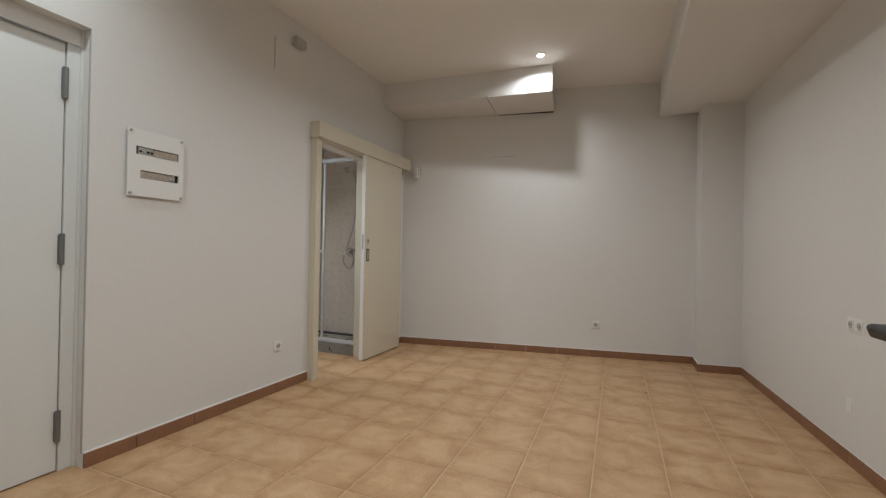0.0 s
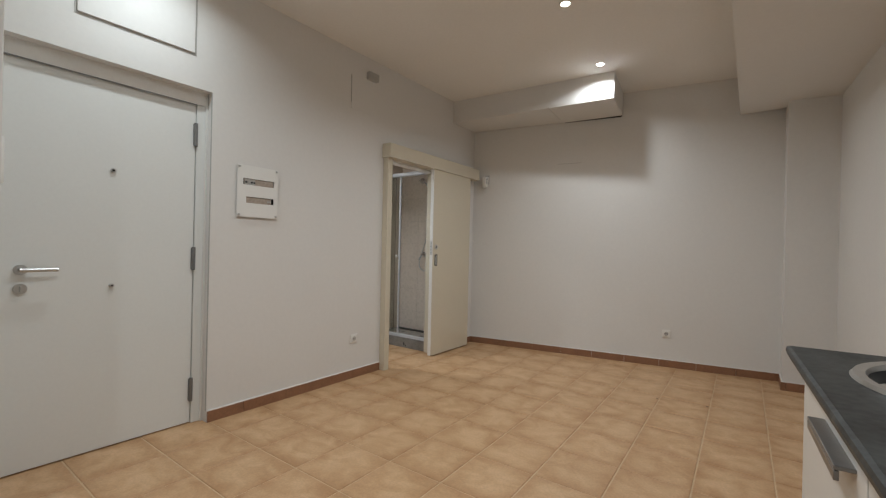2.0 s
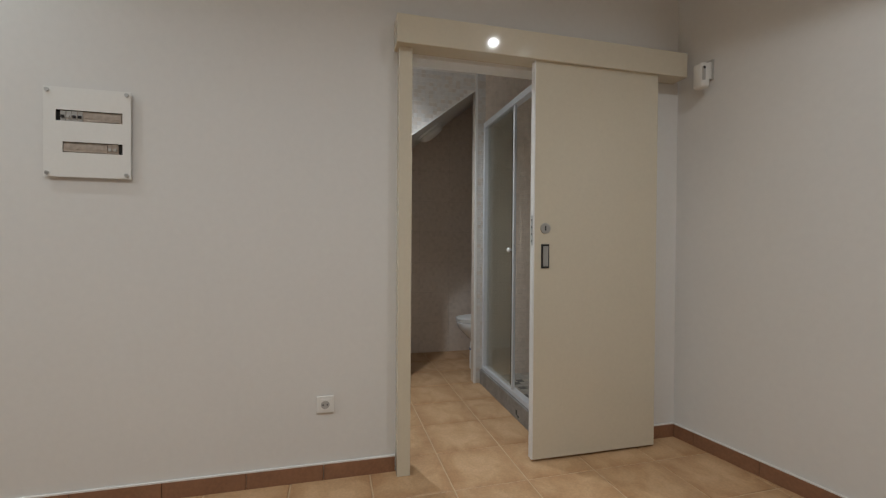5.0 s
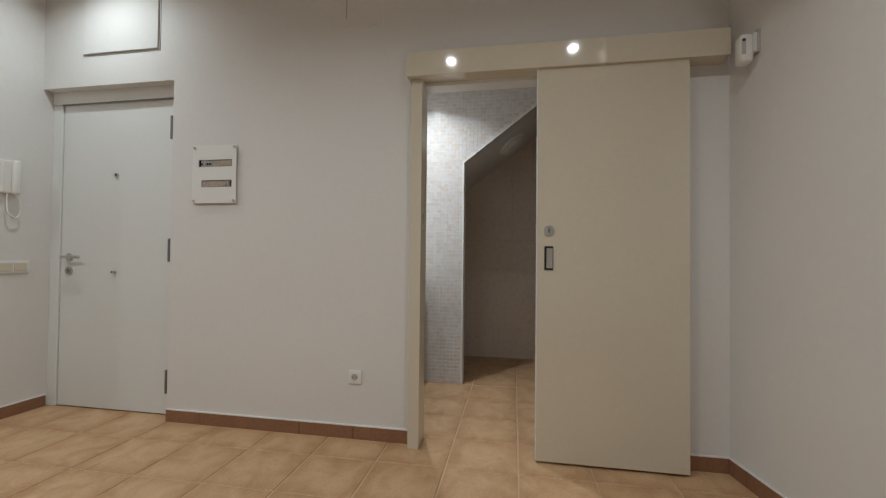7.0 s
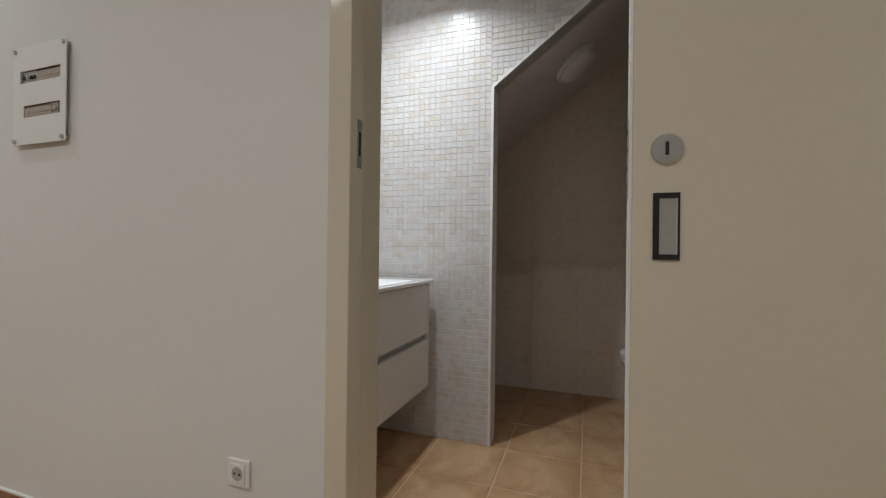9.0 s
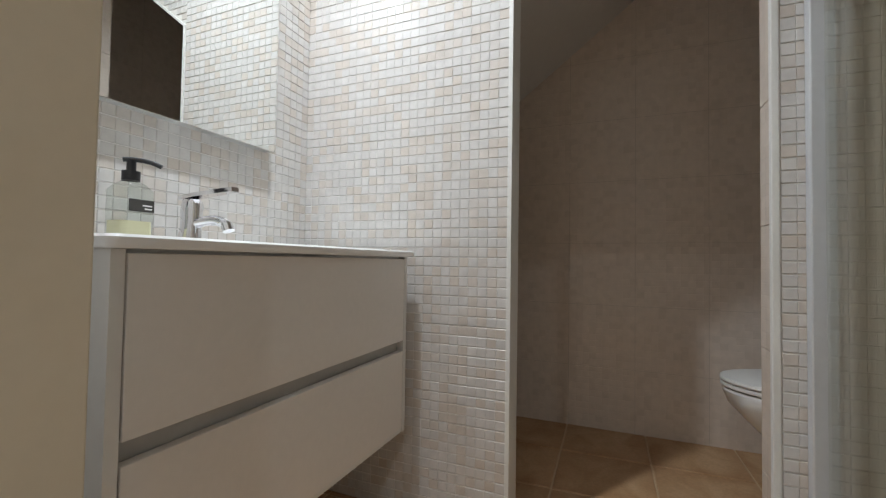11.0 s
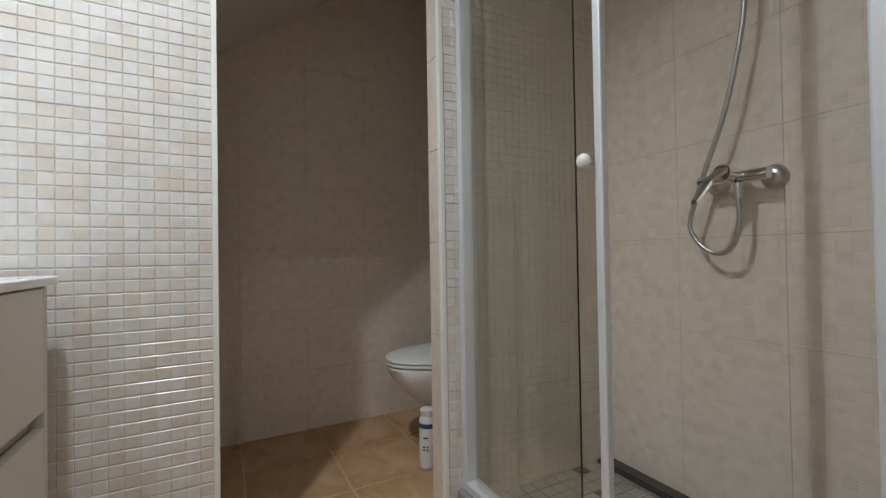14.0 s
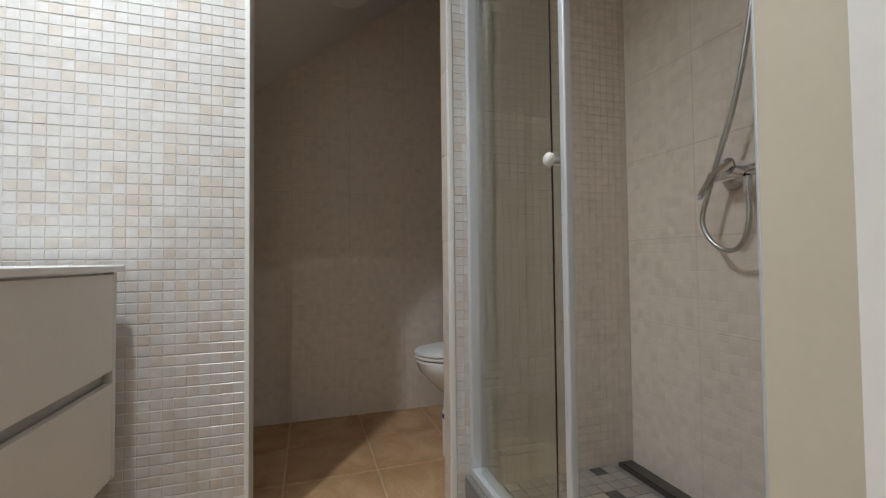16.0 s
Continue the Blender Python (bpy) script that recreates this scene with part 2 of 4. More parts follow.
M_LABEL = material("dark label", (0.05, 0.045, 0.04), 0.5, vary=0.1)
M_BLUE = material("blue print", (0.05, 0.09, 0.25), 0.5, vary=0.1)
M_GLASS = glass_material("shower glass", (0.945, 0.957, 0.938))
M_BOTTLE = glass_material("clear bottle", (0.90, 0.92, 0.90), 0.05)
M_LED = glow("led", (1.0, 0.93, 0.85), 30)
M_LEDB = glow("bath led", (0.9, 0.95, 1.0), 25)
M_SHEET = material("glazed sheet", (0.73, 0.70, 0.67), 0.3, vary=0.05, scale=9, fine=60, bump=0.05)
M_GRATE = material("dark drain steel", (0.10, 0.088, 0.078), 0.45, 0.4, vary=0.2, scale=20)
M_MOSAIC = tile_material("glazed mosaic", (0.66, 0.635, 0.61), (0.62, 0.545, 0.475), (0.65, 0.585, 0.525), 0.26, spread=0.75)
M_TILE = tile_material("printed mosaic tile", (0.78, 0.68, 0.59), (0.68, 0.585, 0.495), (0.75, 0.645, 0.55), 0.25, cell=0.031, spread=0.45)
M_TRAY = tile_material("slate mosaic", (0.34, 0.31, 0.27), (0.10, 0.09, 0.08), (0.42, 0.36, 0.29), 0.5)
PX, PY, TX0, TY0 = 0.3425, 0.358, 0.2405, 0.400
M_FLOOR = floor_material("rustic stoneware")


# ---- builders ----
def box(bm, x0, x1, y0, y1, z0, z1, bevel=0.0, seg=2):
    vs = bmesh.ops.create_cube(bm, size=1)["verts"]
    for v in vs:
        v.co = (x0 + (v.co.x + 0.5) * (x1 - x0), y0 + (v.co.y + 0.5) * (y1 - y0), z0 + (v.co.z + 0.5) * (z1 - z0))
    if bevel:
        es = list({e for v in vs for e in v.link_edges})
        bmesh.ops.bevel(bm, geom=es, offset=bevel, segments=seg, affect="EDGES", profile=0.5)
    return bm


def boxed(*a, **k):
    return box(bmesh.new(), *a, **k)


def prism(points, z0, z1, axis="z"):
    """A flat outline pushed along an axis. axis x: outline in y, z; axis y: in x, z."""
    bm = bmesh.new()
    put = {"z": lambda p, h: (p[0], p[1], h), "x": lambda p, h: (h, p[0], p[1]), "y": lambda p, h: (p[0], h, p[1])}[axis]
    low = [bm.verts.new(put(p, z0)) for p in points]
    high = [bm.verts.new(put(p, z1)) for p in points]
    bm.faces.new(low)
    bm.faces.new(high)
    for i in range(len(points)):
        j = (i + 1) % len(points)
        bm.faces.new((low[i], low[j], high[j], high[i]))
    bmesh.ops.recalc_face_normals(bm, faces=bm.faces)
    return bm


def rod(bm, a, b, r, n=16, r2=None):
    a, b = Vector(a), Vector(b)
    q = (b - a).to_track_quat("Z", "Y").to_matrix().to_4x4()
    bmesh.ops.create_cone(bm, cap_ends=True, segments=n, radius1=r, radius2=r if r2 is None else r2, depth=(b - a).length,
                          matrix=Matrix.Translation((a + b) / 2) @ q)
    return bm


def tube(points, r, n=10):
    """A round hose through points, smoothed."""
    pts = [Vector(p) for p in points]
    fine = []
    for i in range(len(pts) - 1):
        p0, p1, p2, p3 = pts[max(i - 1, 0)], pts[i], pts[i + 1], pts[min(i + 2, len(pts) - 1)]
        for k in range(8):
            u = k / 8
            fine.append(0.5 * (2 * p1 + (p2 - p0) * u + (2 * p0 - 5 * p1 + 4 * p2 - p3) * u * u + (3 * p1 - p0 - 3 * p2 + p3) * u ** 3))
    fine.append(pts[-1])
    bm = bmesh.new()
    rings, side = [], Vector((0, 1, 0.01)).normalized()
    for i, p in enumerate(fine):
        d = (fine[min(i + 1, len(fine) - 1)] - fine[max(i - 1, 0)]).normalized()
        u = d.cross(side).normalized()
        w = d.cross(u)
        rr = r * (1.0 if i % 2 else 0.9)
        rings.append([bm.verts.new(p + rr * (u * math.cos(t) + w * math.sin(t))) for t in [2 * math.pi * k / n for k in range(n)]])
    for a, b in zip(rings, rings[1:]):
        for k in range(n):
            bm.faces.new((a[k], a[(k + 1) % n], b[(k + 1) % n], b[k]))
    bm.faces.new(rings[0])
    bm.faces.new(rings[-1])
    bmesh.ops.recalc_face_normals(bm, faces=bm.faces)
    return bm


def loft(rings, caps=True):
    """A closed skin through rings of points."""
    bm = bmesh.new()
    vs = [[bm.verts.new(p) for p in ring] for ring in rings]
    n = len(vs[0])
    for a, b in zip(vs, vs[1:]):
        for k in range(n):
            bm.faces.new((a[k], a[(k + 1) % n], b[(k + 1) % n], b[k]))
    if caps:
        bm.faces.new(vs[0])
        bm.faces.new(vs[-1])
    bmesh.ops.recalc_face_normals(bm, faces=bm.faces)
    return bm


def egg(cx, cy, z, w, front, back, n=32):
    """An egg-shaped ring, its long end towards -y."""
    out = []
    for k in range(n):
        t = 2 * math.pi * k / n
        s = math.sin(t)
        out.append((cx + w * math.cos(t), cy + (back * s if s > 0 else front * s), z))
    return out


def spun(profile, x, y, z, n=28, caps=True):
    return loft([[(x + r * math.cos(2 * math.pi * k / n), y + r * math.sin(2 * math.pi * k / n), z + h) for k in range(n)] for r, h in profile], caps)


def base_of(ob):
    p = Vector((0, 0, 0))
    while ob:
        p += ob.location
        ob = ob.parent
    return p


def part(name, bm, mat, parent=None, label="", smooth=False):
    """One mesh object, given in world metres, under a thing or a part."""
    if parent is not None:
        bmesh.ops.translate(bm, verts=bm.verts, vec=-base_of(parent))
    me = bpy.data.meshes.new(name)
    bm.to_mesh(me)
    bm.free()
    me.materials.append(mat)
    if smooth:
        for p in me.polygons:
            p.use_smooth = True
        me.set_sharp_from_angle(angle=radians(40))
    ob = new(name, me)
    ob.parent = parent
    if label:
        ob["label"] = label
    return ob


def thing(name, x, y, z, label, category, group="", kind=""):
    ob = new(name)
    ob.empty_display_size = 0.05
    ob.location = (x, y, z)
    return tagged(ob, label, category, group, kind)


def structure(name, bm, mat, label, category="wall"):
    return tagged(part(name, bm, mat), label, category, kind="structure")


# ---- structure: living room ----
def far_y(x):
    return 3.197 + 0.175 * x


def right_x(y):
    return 3.562 - 0.055 * (y - 1.447)


SOUTH, STUB_Y, STUB_X = -3.30, -1.025, 0.62
WT = 0.10
OPEN0, OPEN1, OPEN_TOP = 1.608, 2.405, 2.03
bm = bmesh.new()
box(bm, -WT, 0, 0.0, OPEN0, 0, CEIL)
box(bm, -WT, 0, OPEN0, OPEN1, OPEN_TOP, CEIL)
box(bm, -WT, 0, OPEN1, 3.30, 0, CEIL)
box(bm, -WT, 0, STUB_Y, 0.0, 2.157, CEIL)
wall_west = structure("wall_west", bm, M_WALL, "white painted plaster wall with two door openings")
structure("wall_north", prism([(0, far_y(0)), (3.9, far_y(3.9)), (3.9, far_y(3.9) + 0.2), (0, far_y(0) + 0.2)], 0, CEIL), M_WALL,
          "white painted plaster end wall")
structure("wall_east", prism([(right_x(SOUTH), SOUTH), (right_x(SOUTH) + 0.2, SOUTH), (right_x(3.9) + 0.2, 3.78), (right_x(3.9), 3.72)], 0, CEIL), M_WALL,
          "white painted plaster side wall")
structure("wall_south", boxed(STUB_X, 3.85, SOUTH - 0.15, SOUTH, 0, CEIL), M_WALL, "white painted plaster wall")
structure("wall_stub", boxed(-0.35, STUB_X, SOUTH, STUB_Y, 0, CEIL, bevel=0.004), M_WALL, "white painted wall corner beside the entrance")
structure("column", prism([(3.09, 3.43), (3.445, 3.488), (3.445, far_y(3.445)), (3.09, far_y(3.09))], 0, 2.535), M_WALL,
          "white plastered column in the room corner", "column")
structure("beam", prism([(2.74, SOUTH), (right_x(SOUTH), SOUTH), (right_x(3.5), 3.6), (2.74, far_y(2.74))], 2.535, CEIL), M_WALL,
          "white plastered ceiling beam along the wall", "beam")
structure("ceiling", boxed(-0.12, 3.95, SOUTH - 0.1, 3.95, CEIL, CEIL + 0.12), M_CEIL, "off-white painted flat ceiling", "ceiling")

# boxed duct under the ceiling
duct = thing("duct_box", 0.9, 3.0, 2.645, "white boxed-in duct below the ceiling with panelled underside", "duct box", kind="structure")
part("casing", prism([(0.0, 2.72), (1.77, 2.855), (1.70, far_y(1.70)), (0.0, far_y(0))], 2.662, CEIL), M_WALL, duct)
part("panel", prism([(0.004, 2.724), (1.13, 2.81), (1.08, far_y(1.08) - 0.012), (0.004, far_y(0) - 0.012)], 2.648, 2.662), M_WALL, duct)
part("panel", prism([(1.138, 2.811), (1.768, 2.858), (1.695, far_y(1.695) - 0.050), (1.088, far_y(1.088) - 0.012)], 2.646, 2.662), M_WALL, duct)
part("gap", prism([(1.10, far_y(1.1) - 0.011), (1.69, far_y(1.69) - 0.048), (1.69, far_y(1.69) - 0.001), (1.10, far_y(1.1) - 0.001)], 2.6445, 2.661), M_DARK, duct, "dark open joint")


# ---- structure: bathroom ----
BX0, BX1, BY0, BY1 = -1.15, -WT, 0.94, 3.10
AX = -2.14


def soffit(y):
    return 1.83 + 0.765 * (y - 1.715)


wall_mosaic = structure("wall_mosaic", prism([(BY0, 0), (1.703, 0), (1.703, soffit(1.703)), (2.353, soffit(2.353)), (2.353, BATH_CEIL), (BY0, BATH_CEIL)],
                        BX0 - 0.10, BX0 - 0.0030, "x"), M_WGROUT, "bathroom wall clad in cream glazed mosaic")
wall_vanity = structure("wall_vanity", boxed(AX - 0.15, BX1, BY0 - 0.12, BY0 - 0.0030, 0, BATH_CEIL), M_WGROUT, "bathroom wall clad in cream glazed mosaic")
wall_shower = structure("wall_shower", boxed(AX - 0.15, BX1, BY1 + 0.0015, BY1 + 0.12, 0, 3.0), M_GGROUT, "shower wall clad in beige printed tiles")
wall_alcove = structure("wall_alcove", boxed(AX - 0.15, AX - 0.0015, BY0, BY1 + 0.008, 0, 3.0), M_GGROUT, "alcove wall clad in beige printed tiles")
partition = structure("partition_wall", boxed(-1.213, -1.1300, 2.361, BY1, 0, BATH_CEIL), M_WGROUT, "thin tiled partition between shower and toilet")
structure("soffit_slope", prism([(BY0, soffit(BY0)), (BY1, soffit(BY1)), (BY1, soffit(BY1) + 0.1), (BY0, soffit(BY0) + 0.1)], AX, BX0 - 0.10, "x"), M_WALL,
          "white sloping underside of a staircase over the toilet", "ceiling")
structure("bathroom_ceiling", boxed(BX0 - 0.006, BX1, BY0 - 0.006, BY1 + 0.008, BATH_CEIL, BATH_CEIL + 0.1), M_CEIL, "white flat bathroom ceiling", "ceiling")
trim = structure("trim", prism([(1.703, 0), (1.716, 0), (1.716, soffit(1.716)), (2.353, soffit(2.353)), (2.353, soffit(2.353) + 0.012), (1.703, soffit(1.703) + 0.012)],
                 BX0 - 0.10, BX0 + 0.004, "x"), M_TRIM, "white edge trim along the tiled alcove opening", "trim")
structure("trim_partition", boxed(-1.143, -1.125, 2.350, 2.368, 0, BATH_CEIL, bevel=0.003), M_TRIM, "white edge trim on the tiled partition", "trim")

# sub-floor, with the tiles laid on it
floor = structure("floor", boxed(AX - 0.3, 3.95, SOUTH - 0.1, 3.95, -0.12, -0.004), M_GROUT, "ochre rustic stoneware tiled floor", "floor")


# ---- skirting ----
def skirting(name, a, b, height=0.072):
    """Terracotta tiles along a wall foot from a to b, the room to the left of the way."""
    a, b = Vector((*a, 0)), Vector((*b, 0))
    d = (b - a).normalized()
    n = Vector((-d.y, d.x, 0))
    base = thing(name, *a, "terracotta tile skirting with a white sealant line", "skirting", kind="structure")
    full = (b - a).length
    s = 0.0
    while s < full - 0.01:
        e = min(s + 0.333, full)
        q = [a + d * (s + 0.0015), a + d * (e - 0.0015), a + d * (e - 0.0015) + n * 0.011, a + d * (s + 0.0015) + n * 0.011]
        part("skirting_tile", prism([(p.x, p.y) for p in q], 0, height), M_BASE, base)
        s = e
    q = [a, b, b + n * 0.009, a + n * 0.009]
    part("sealant", prism([(p.x, p.y) for p in q], height, height + 0.006), M_CAULK, base)


skirting("baseboard_west", (0, 1.575), (0, 0.002))
skirting("baseboard_west_corner", (0, far_y(0) - 0.002), (0, 2.40))
skirting("baseboard_north", (3.08, far_y(3.08)), (0.012, far_y(0)))
skirting("baseboard_column_side", (3.09, 3.419), (3.09, far_y(3.09) - 0.012))
skirting("baseboard_column", (3.44, 3.487), (3.079, 3.428))
skirting("baseboard_east", (right_x(0.07), 0.07), (right_x(3.475), 3.475))
skirting("baseboard_stub", (-0.06, STUB_Y), (STUB_X, STUB_Y))
skirting("baseboard_stub_end", (STUB_X, STUB_Y + 0.01), (STUB_X, SOUTH))

for cx, cy in ((2.261, 2.461), (2.600, 2.512)):
    crumb = thing("floor_crumb", cx, cy, 0, "tiny dark crumb of dirt on the tiles", "debris", "crumbs on the floor")
    part("crumb", spun([(0.004, 0.0), (0.006, 0.002), (0.003, 0.005)], cx, cy, 0, 7), M_DARK, crumb)

# ---- entrance door ----
door = thing("entrance_door", -0.10, -0.5, 0, "closed white lacquered entrance door with steel lever and peephole", "door")
leaf = part("leaf", boxed(-0.098, -0.080, -0.943, -0.068, 0.006, 2.07, bevel=0.002), M_DOOR, door)
part("frame_post", boxed(-WT, -0.070, -0.064, 0.0, 0, 2.072, bevel=0.003), M_DOOR, door)
part("frame_lip", boxed(-0.070, -0.058, -0.014, 0.0, 0, 2.157, bevel=0.002), M_TRIM, door)
# shadow line between frame and wall, put in as a grey strip
part("shadow_strip", boxed(-0.014, -0.003, -0.003, 0.0008, 0.072, 2.156), M_GREYPL, door, "thin grey strip standing for the shadow beside the frame")
part("frame_post", boxed(-WT, -0.070, STUB_Y, -0.947, 0, 2.072, bevel=0.003), M_DOOR, door)
part("frame_head", boxed(-WT, -0.066, STUB_Y, 0.0, 2.073, 2.157), M_TRIM, door)
part("frame_seal", boxed(-0.0665, -0.064, -0.95, -0.066, 2.066, 2.073), M_GREY, door)
for hz in (1.876, 1.072, 0.22):
    h = part("hinge", rod(bmesh.new(), (-0.068, -0.070, hz - 0.075), (-0.068, -0.070, hz + 0.075), 0.011), M_GREY, door, "grey steel hinge", True)
    part("hinge_leaf", boxed(-0.079, -0.072, -0.082, -0.060, hz - 0.07, hz + 0.07), M_GREY, h)
lever = part("lever", rod(bmesh.new(), (-0.080, -0.868, 1.02), (-0.070, -0.868, 1.02), 0.026, 24), M_STEEL, door, "brushed steel lever handle", True)
part("neck", rod(bmesh.new(), (-0.072, -0.868, 1.02), (-0.028, -0.868, 1.02), 0.010), M_STEEL, lever, smooth=True)
part("grip", rod(bmesh.new(), (-0.028, -0.878, 1.02), (-0.028, -0.735, 1.02), 0.010), M_STEEL, lever, smooth=True)
cyl = part("lock_cylinder", rod(bmesh.new(), (-0.080, -0.868, 0.925), (-0.068, -0.868, 0.925), 0.026, 24), M_STEEL, door, "round steel lock rosette", True)
part("thumb_turn", boxed(-0.068, -0.048, -0.872, -0.864, 0.912, 0.938, bevel=0.002), M_STEEL, cyl)
for pz, pr in ((1.575, 0.013), (0.922, 0.010)):
    p = part("peephole" if pz > 1 else "bolt_knob", rod(bmesh.new(), (-0.080, -0.50, pz), (-0.070 if pz > 1 else -0.055, -0.50, pz), pr, 20), M_STEEL, door, smooth=True)
    part("bore", rod(bmesh.new(), (-0.0705 if pz > 1 else -0.0555, -0.50, pz), (-0.069 if pz > 1 else -0.054, -0.50, pz), pr * 0.5), M_DARK, p)

# meter hatch above the entrance
hatch = thing("wall_hatch", 0, -0.40, 2.36, "white painted access panel above the entrance door", "hatch")
part("cover", boxed(0, 0.012, -0.69, -0.118, 2.368, 2.80, bevel=0.002), M_WALL, hatch)
# the raised panel's shadow, modelled as a thin grey border on the wall
part("shadow_rim", boxed(0, 0.003, -0.70, -0.106, 2.356, 2.81), M_GREYPL, hatch, "grey rim standing for the shadow round the panel")

# ---- fuse board ----
fuse = thing("fuse_board", 0, 0.315, 1.38, "clear-fronted white fuse board cover with two breaker slots", "fuse board")
Y0, Y1, Z0, Z1 = 0.163, 0.467, 1.363, 1.722
SLOTS = [(0.205, 0.437, 1.588, 1.632), (0.228, 0.437, 1.462, 1.505)]
bm = bmesh.new()
zs = [Z0, 1.462, 1.505, 1.588, 1.632, Z1]
for i in range(5):
    if i == 1 or i == 3:
        s = SLOTS[1] if i == 1 else SLOTS[0]
        box(bm, 0.013, 0.017, Y0, s[0], zs[i], zs[i + 1])
        box(bm, 0.013, 0.017, s[1], Y1, zs[i], zs[i + 1])
    else:
        box(bm, 0.013, 0.017, Y0, Y1, zs[i], zs[i + 1])
part("cover", bm, M_PLASTIC, fuse)
part("back_box", boxed(0, 0.004, 0.20, 0.44, 1.38, 1.705), M_DARK, fuse)
for n, (s0, s1, z0, z1) in enumerate(SLOTS):
    # a few modules at one end, blank beige strips over the rest, a dark hollow left open
    c0, c1 = (s0 + 0.095, s1 - 0.006) if n == 0 else (s0 + 0.002, s1 - 0.055)
    row = part("breaker_row", boxed(0.004, 0.009, s0 + (0.012 if n == 0 else 0.0), s1 - (0.004 if n == 0 else 0.018), z0 + 0.001, z1 - 0.001), M_BREAKER, fuse)
    part("blank_strip", boxed(0.009, 0.0145, c0, c1, z0 + 0.003, z1 - 0.009, bevel=0.001), M_BREAKER, row)
    part("strip_rib", boxed(0.0145, 0.0158, c0 + 0.004, c1 - 0.004, z0 + 0.015, z0 + 0.018), M_BREAKER, row)
    for k in range(4 if n == 0 else 2):
        y = (s0 + 0.014 + k * 0.0195) if n == 0 else (c1 + 0.001 + k * 0.018)
        part("breaker", boxed(0.009, 0.012, y, y + 0.0175, z0 + 0.002, z1 - 0.002, bevel=0.001), M_GREYPL if n == 0 else M_BREAKER, row)
        part("toggle", boxed(0.012, 0.019, y + 0.003, y + 0.0145, z0 + 0.012, z0 + 0.024, bevel=0.002), M_BLACK if n == 0 and k in (0, 2, 3) else M_GREYPL, row)
for y in (Y0 + 0.014, Y1 - 0.014):
    for z in (Z0 + 0.014, Z1 - 0.014):
        s = part("screw", rod(bmesh.new(), (0.0, y, z), (0.023, y, z), 0.0078, 14), M_STEEL, fuse, smooth=True)

# ---- sliding door ----
slide = thing("sliding_door", 0.07, 2.62, 0, "cream lacquered sliding door pushed half open on a covered rail", "door")
leaf = part("leaf", boxed(0.052, 0.090, 2.262, 2.985, 0.012, 2.06, bevel=0.002), M_CREAM, slide)
part("edge_band", boxed(0.052, 0.090, 2.257, 2.262, 0.014, 2.058), M_TRIM, slide, "white door edge")
ro = part("lock_rosette", rod(bmesh.new(), (0.090, 2.320, 1.186), (0.095, 2.320, 1.186), 0.027, 28), M_STEEL, slide, "round steel privacy lock", True)
part("slot", boxed(0.095, 0.0965, 2.317, 2.323, 1.174, 1.198), M_DARK, ro)
bm = bmesh.new()
for a in ((2.298, 2.3085, 0.984, 1.106), (2.3385, 2.342, 0.984, 1.106), (2.3085, 2.3385, 0.984, 0.994), (2.3085, 2.3385, 1.096, 1.106)):
    box(bm, 0.089, 0.0935, *a)
pull = part("flush_pull", bm, M_BLACK, slide, "recessed black-rimmed flush pull")
part("cup", boxed(0.0885, 0.0905, 2.3085, 2.3385, 0.994, 1.096), M_STEEL, pull, "dull steel cup")
part("cup_lip", boxed(0.0905, 0.0915, 2.3365, 2.3385, 0.995, 1.095), M_CHROME, pull, "bright cup lip")
latch = part("edge_latch", boxed(0.062, 0.080, 2.2555, 2.2575, 1.10, 1.25), M_STEEL, slide)
for k in range(4):
    part("hole", rod(bmesh.new(), (0.071, 2.2556, 1.122 + k * 0.035), (0.071, 2.2549, 1.122 + k * 0.035), 0.005, 12), M_DARK, latch)

casing = thing("door_casing", 0.0, 1.61, 0, "cream door casing with rail pelmet and jamb lining", "door frame", kind="structure")
part("pelmet", boxed(0.0, 0.108, 1.560, 3.158, 2.026, 2.158, bevel=0.003), M_CREAM, casing)
part("casing_board", boxed(0.0, 0.066, 1.577, 1.640, 0, 2.026, bevel=0.003), M_CREAM, casing)
part("jamb", boxed(-WT - 0.004, -0.001, OPEN0, OPEN0 + 0.024, 0, 2.01, bevel=0.002), M_CREAM, casing)
part("jamb", boxed(-WT - 0.004, 0.045, OPEN1 - 0.02, OPEN1, 0, 2.01, bevel=0.002), M_CREAM, casing)
part("head", boxed(-WT - 0.004, 0.0, OPEN0, OPEN1, 2.010, OPEN_TOP), M_TRIM, casing)
st = part("strike_plate", boxed(0.014, 0.034, 1.6395, 1.6415, 1.20, 1.32), M_STEEL, casing)
part("hole", boxed(0.020, 0.028, 1.6412, 1.6422, 1.23, 1.29), M_DARK, st)


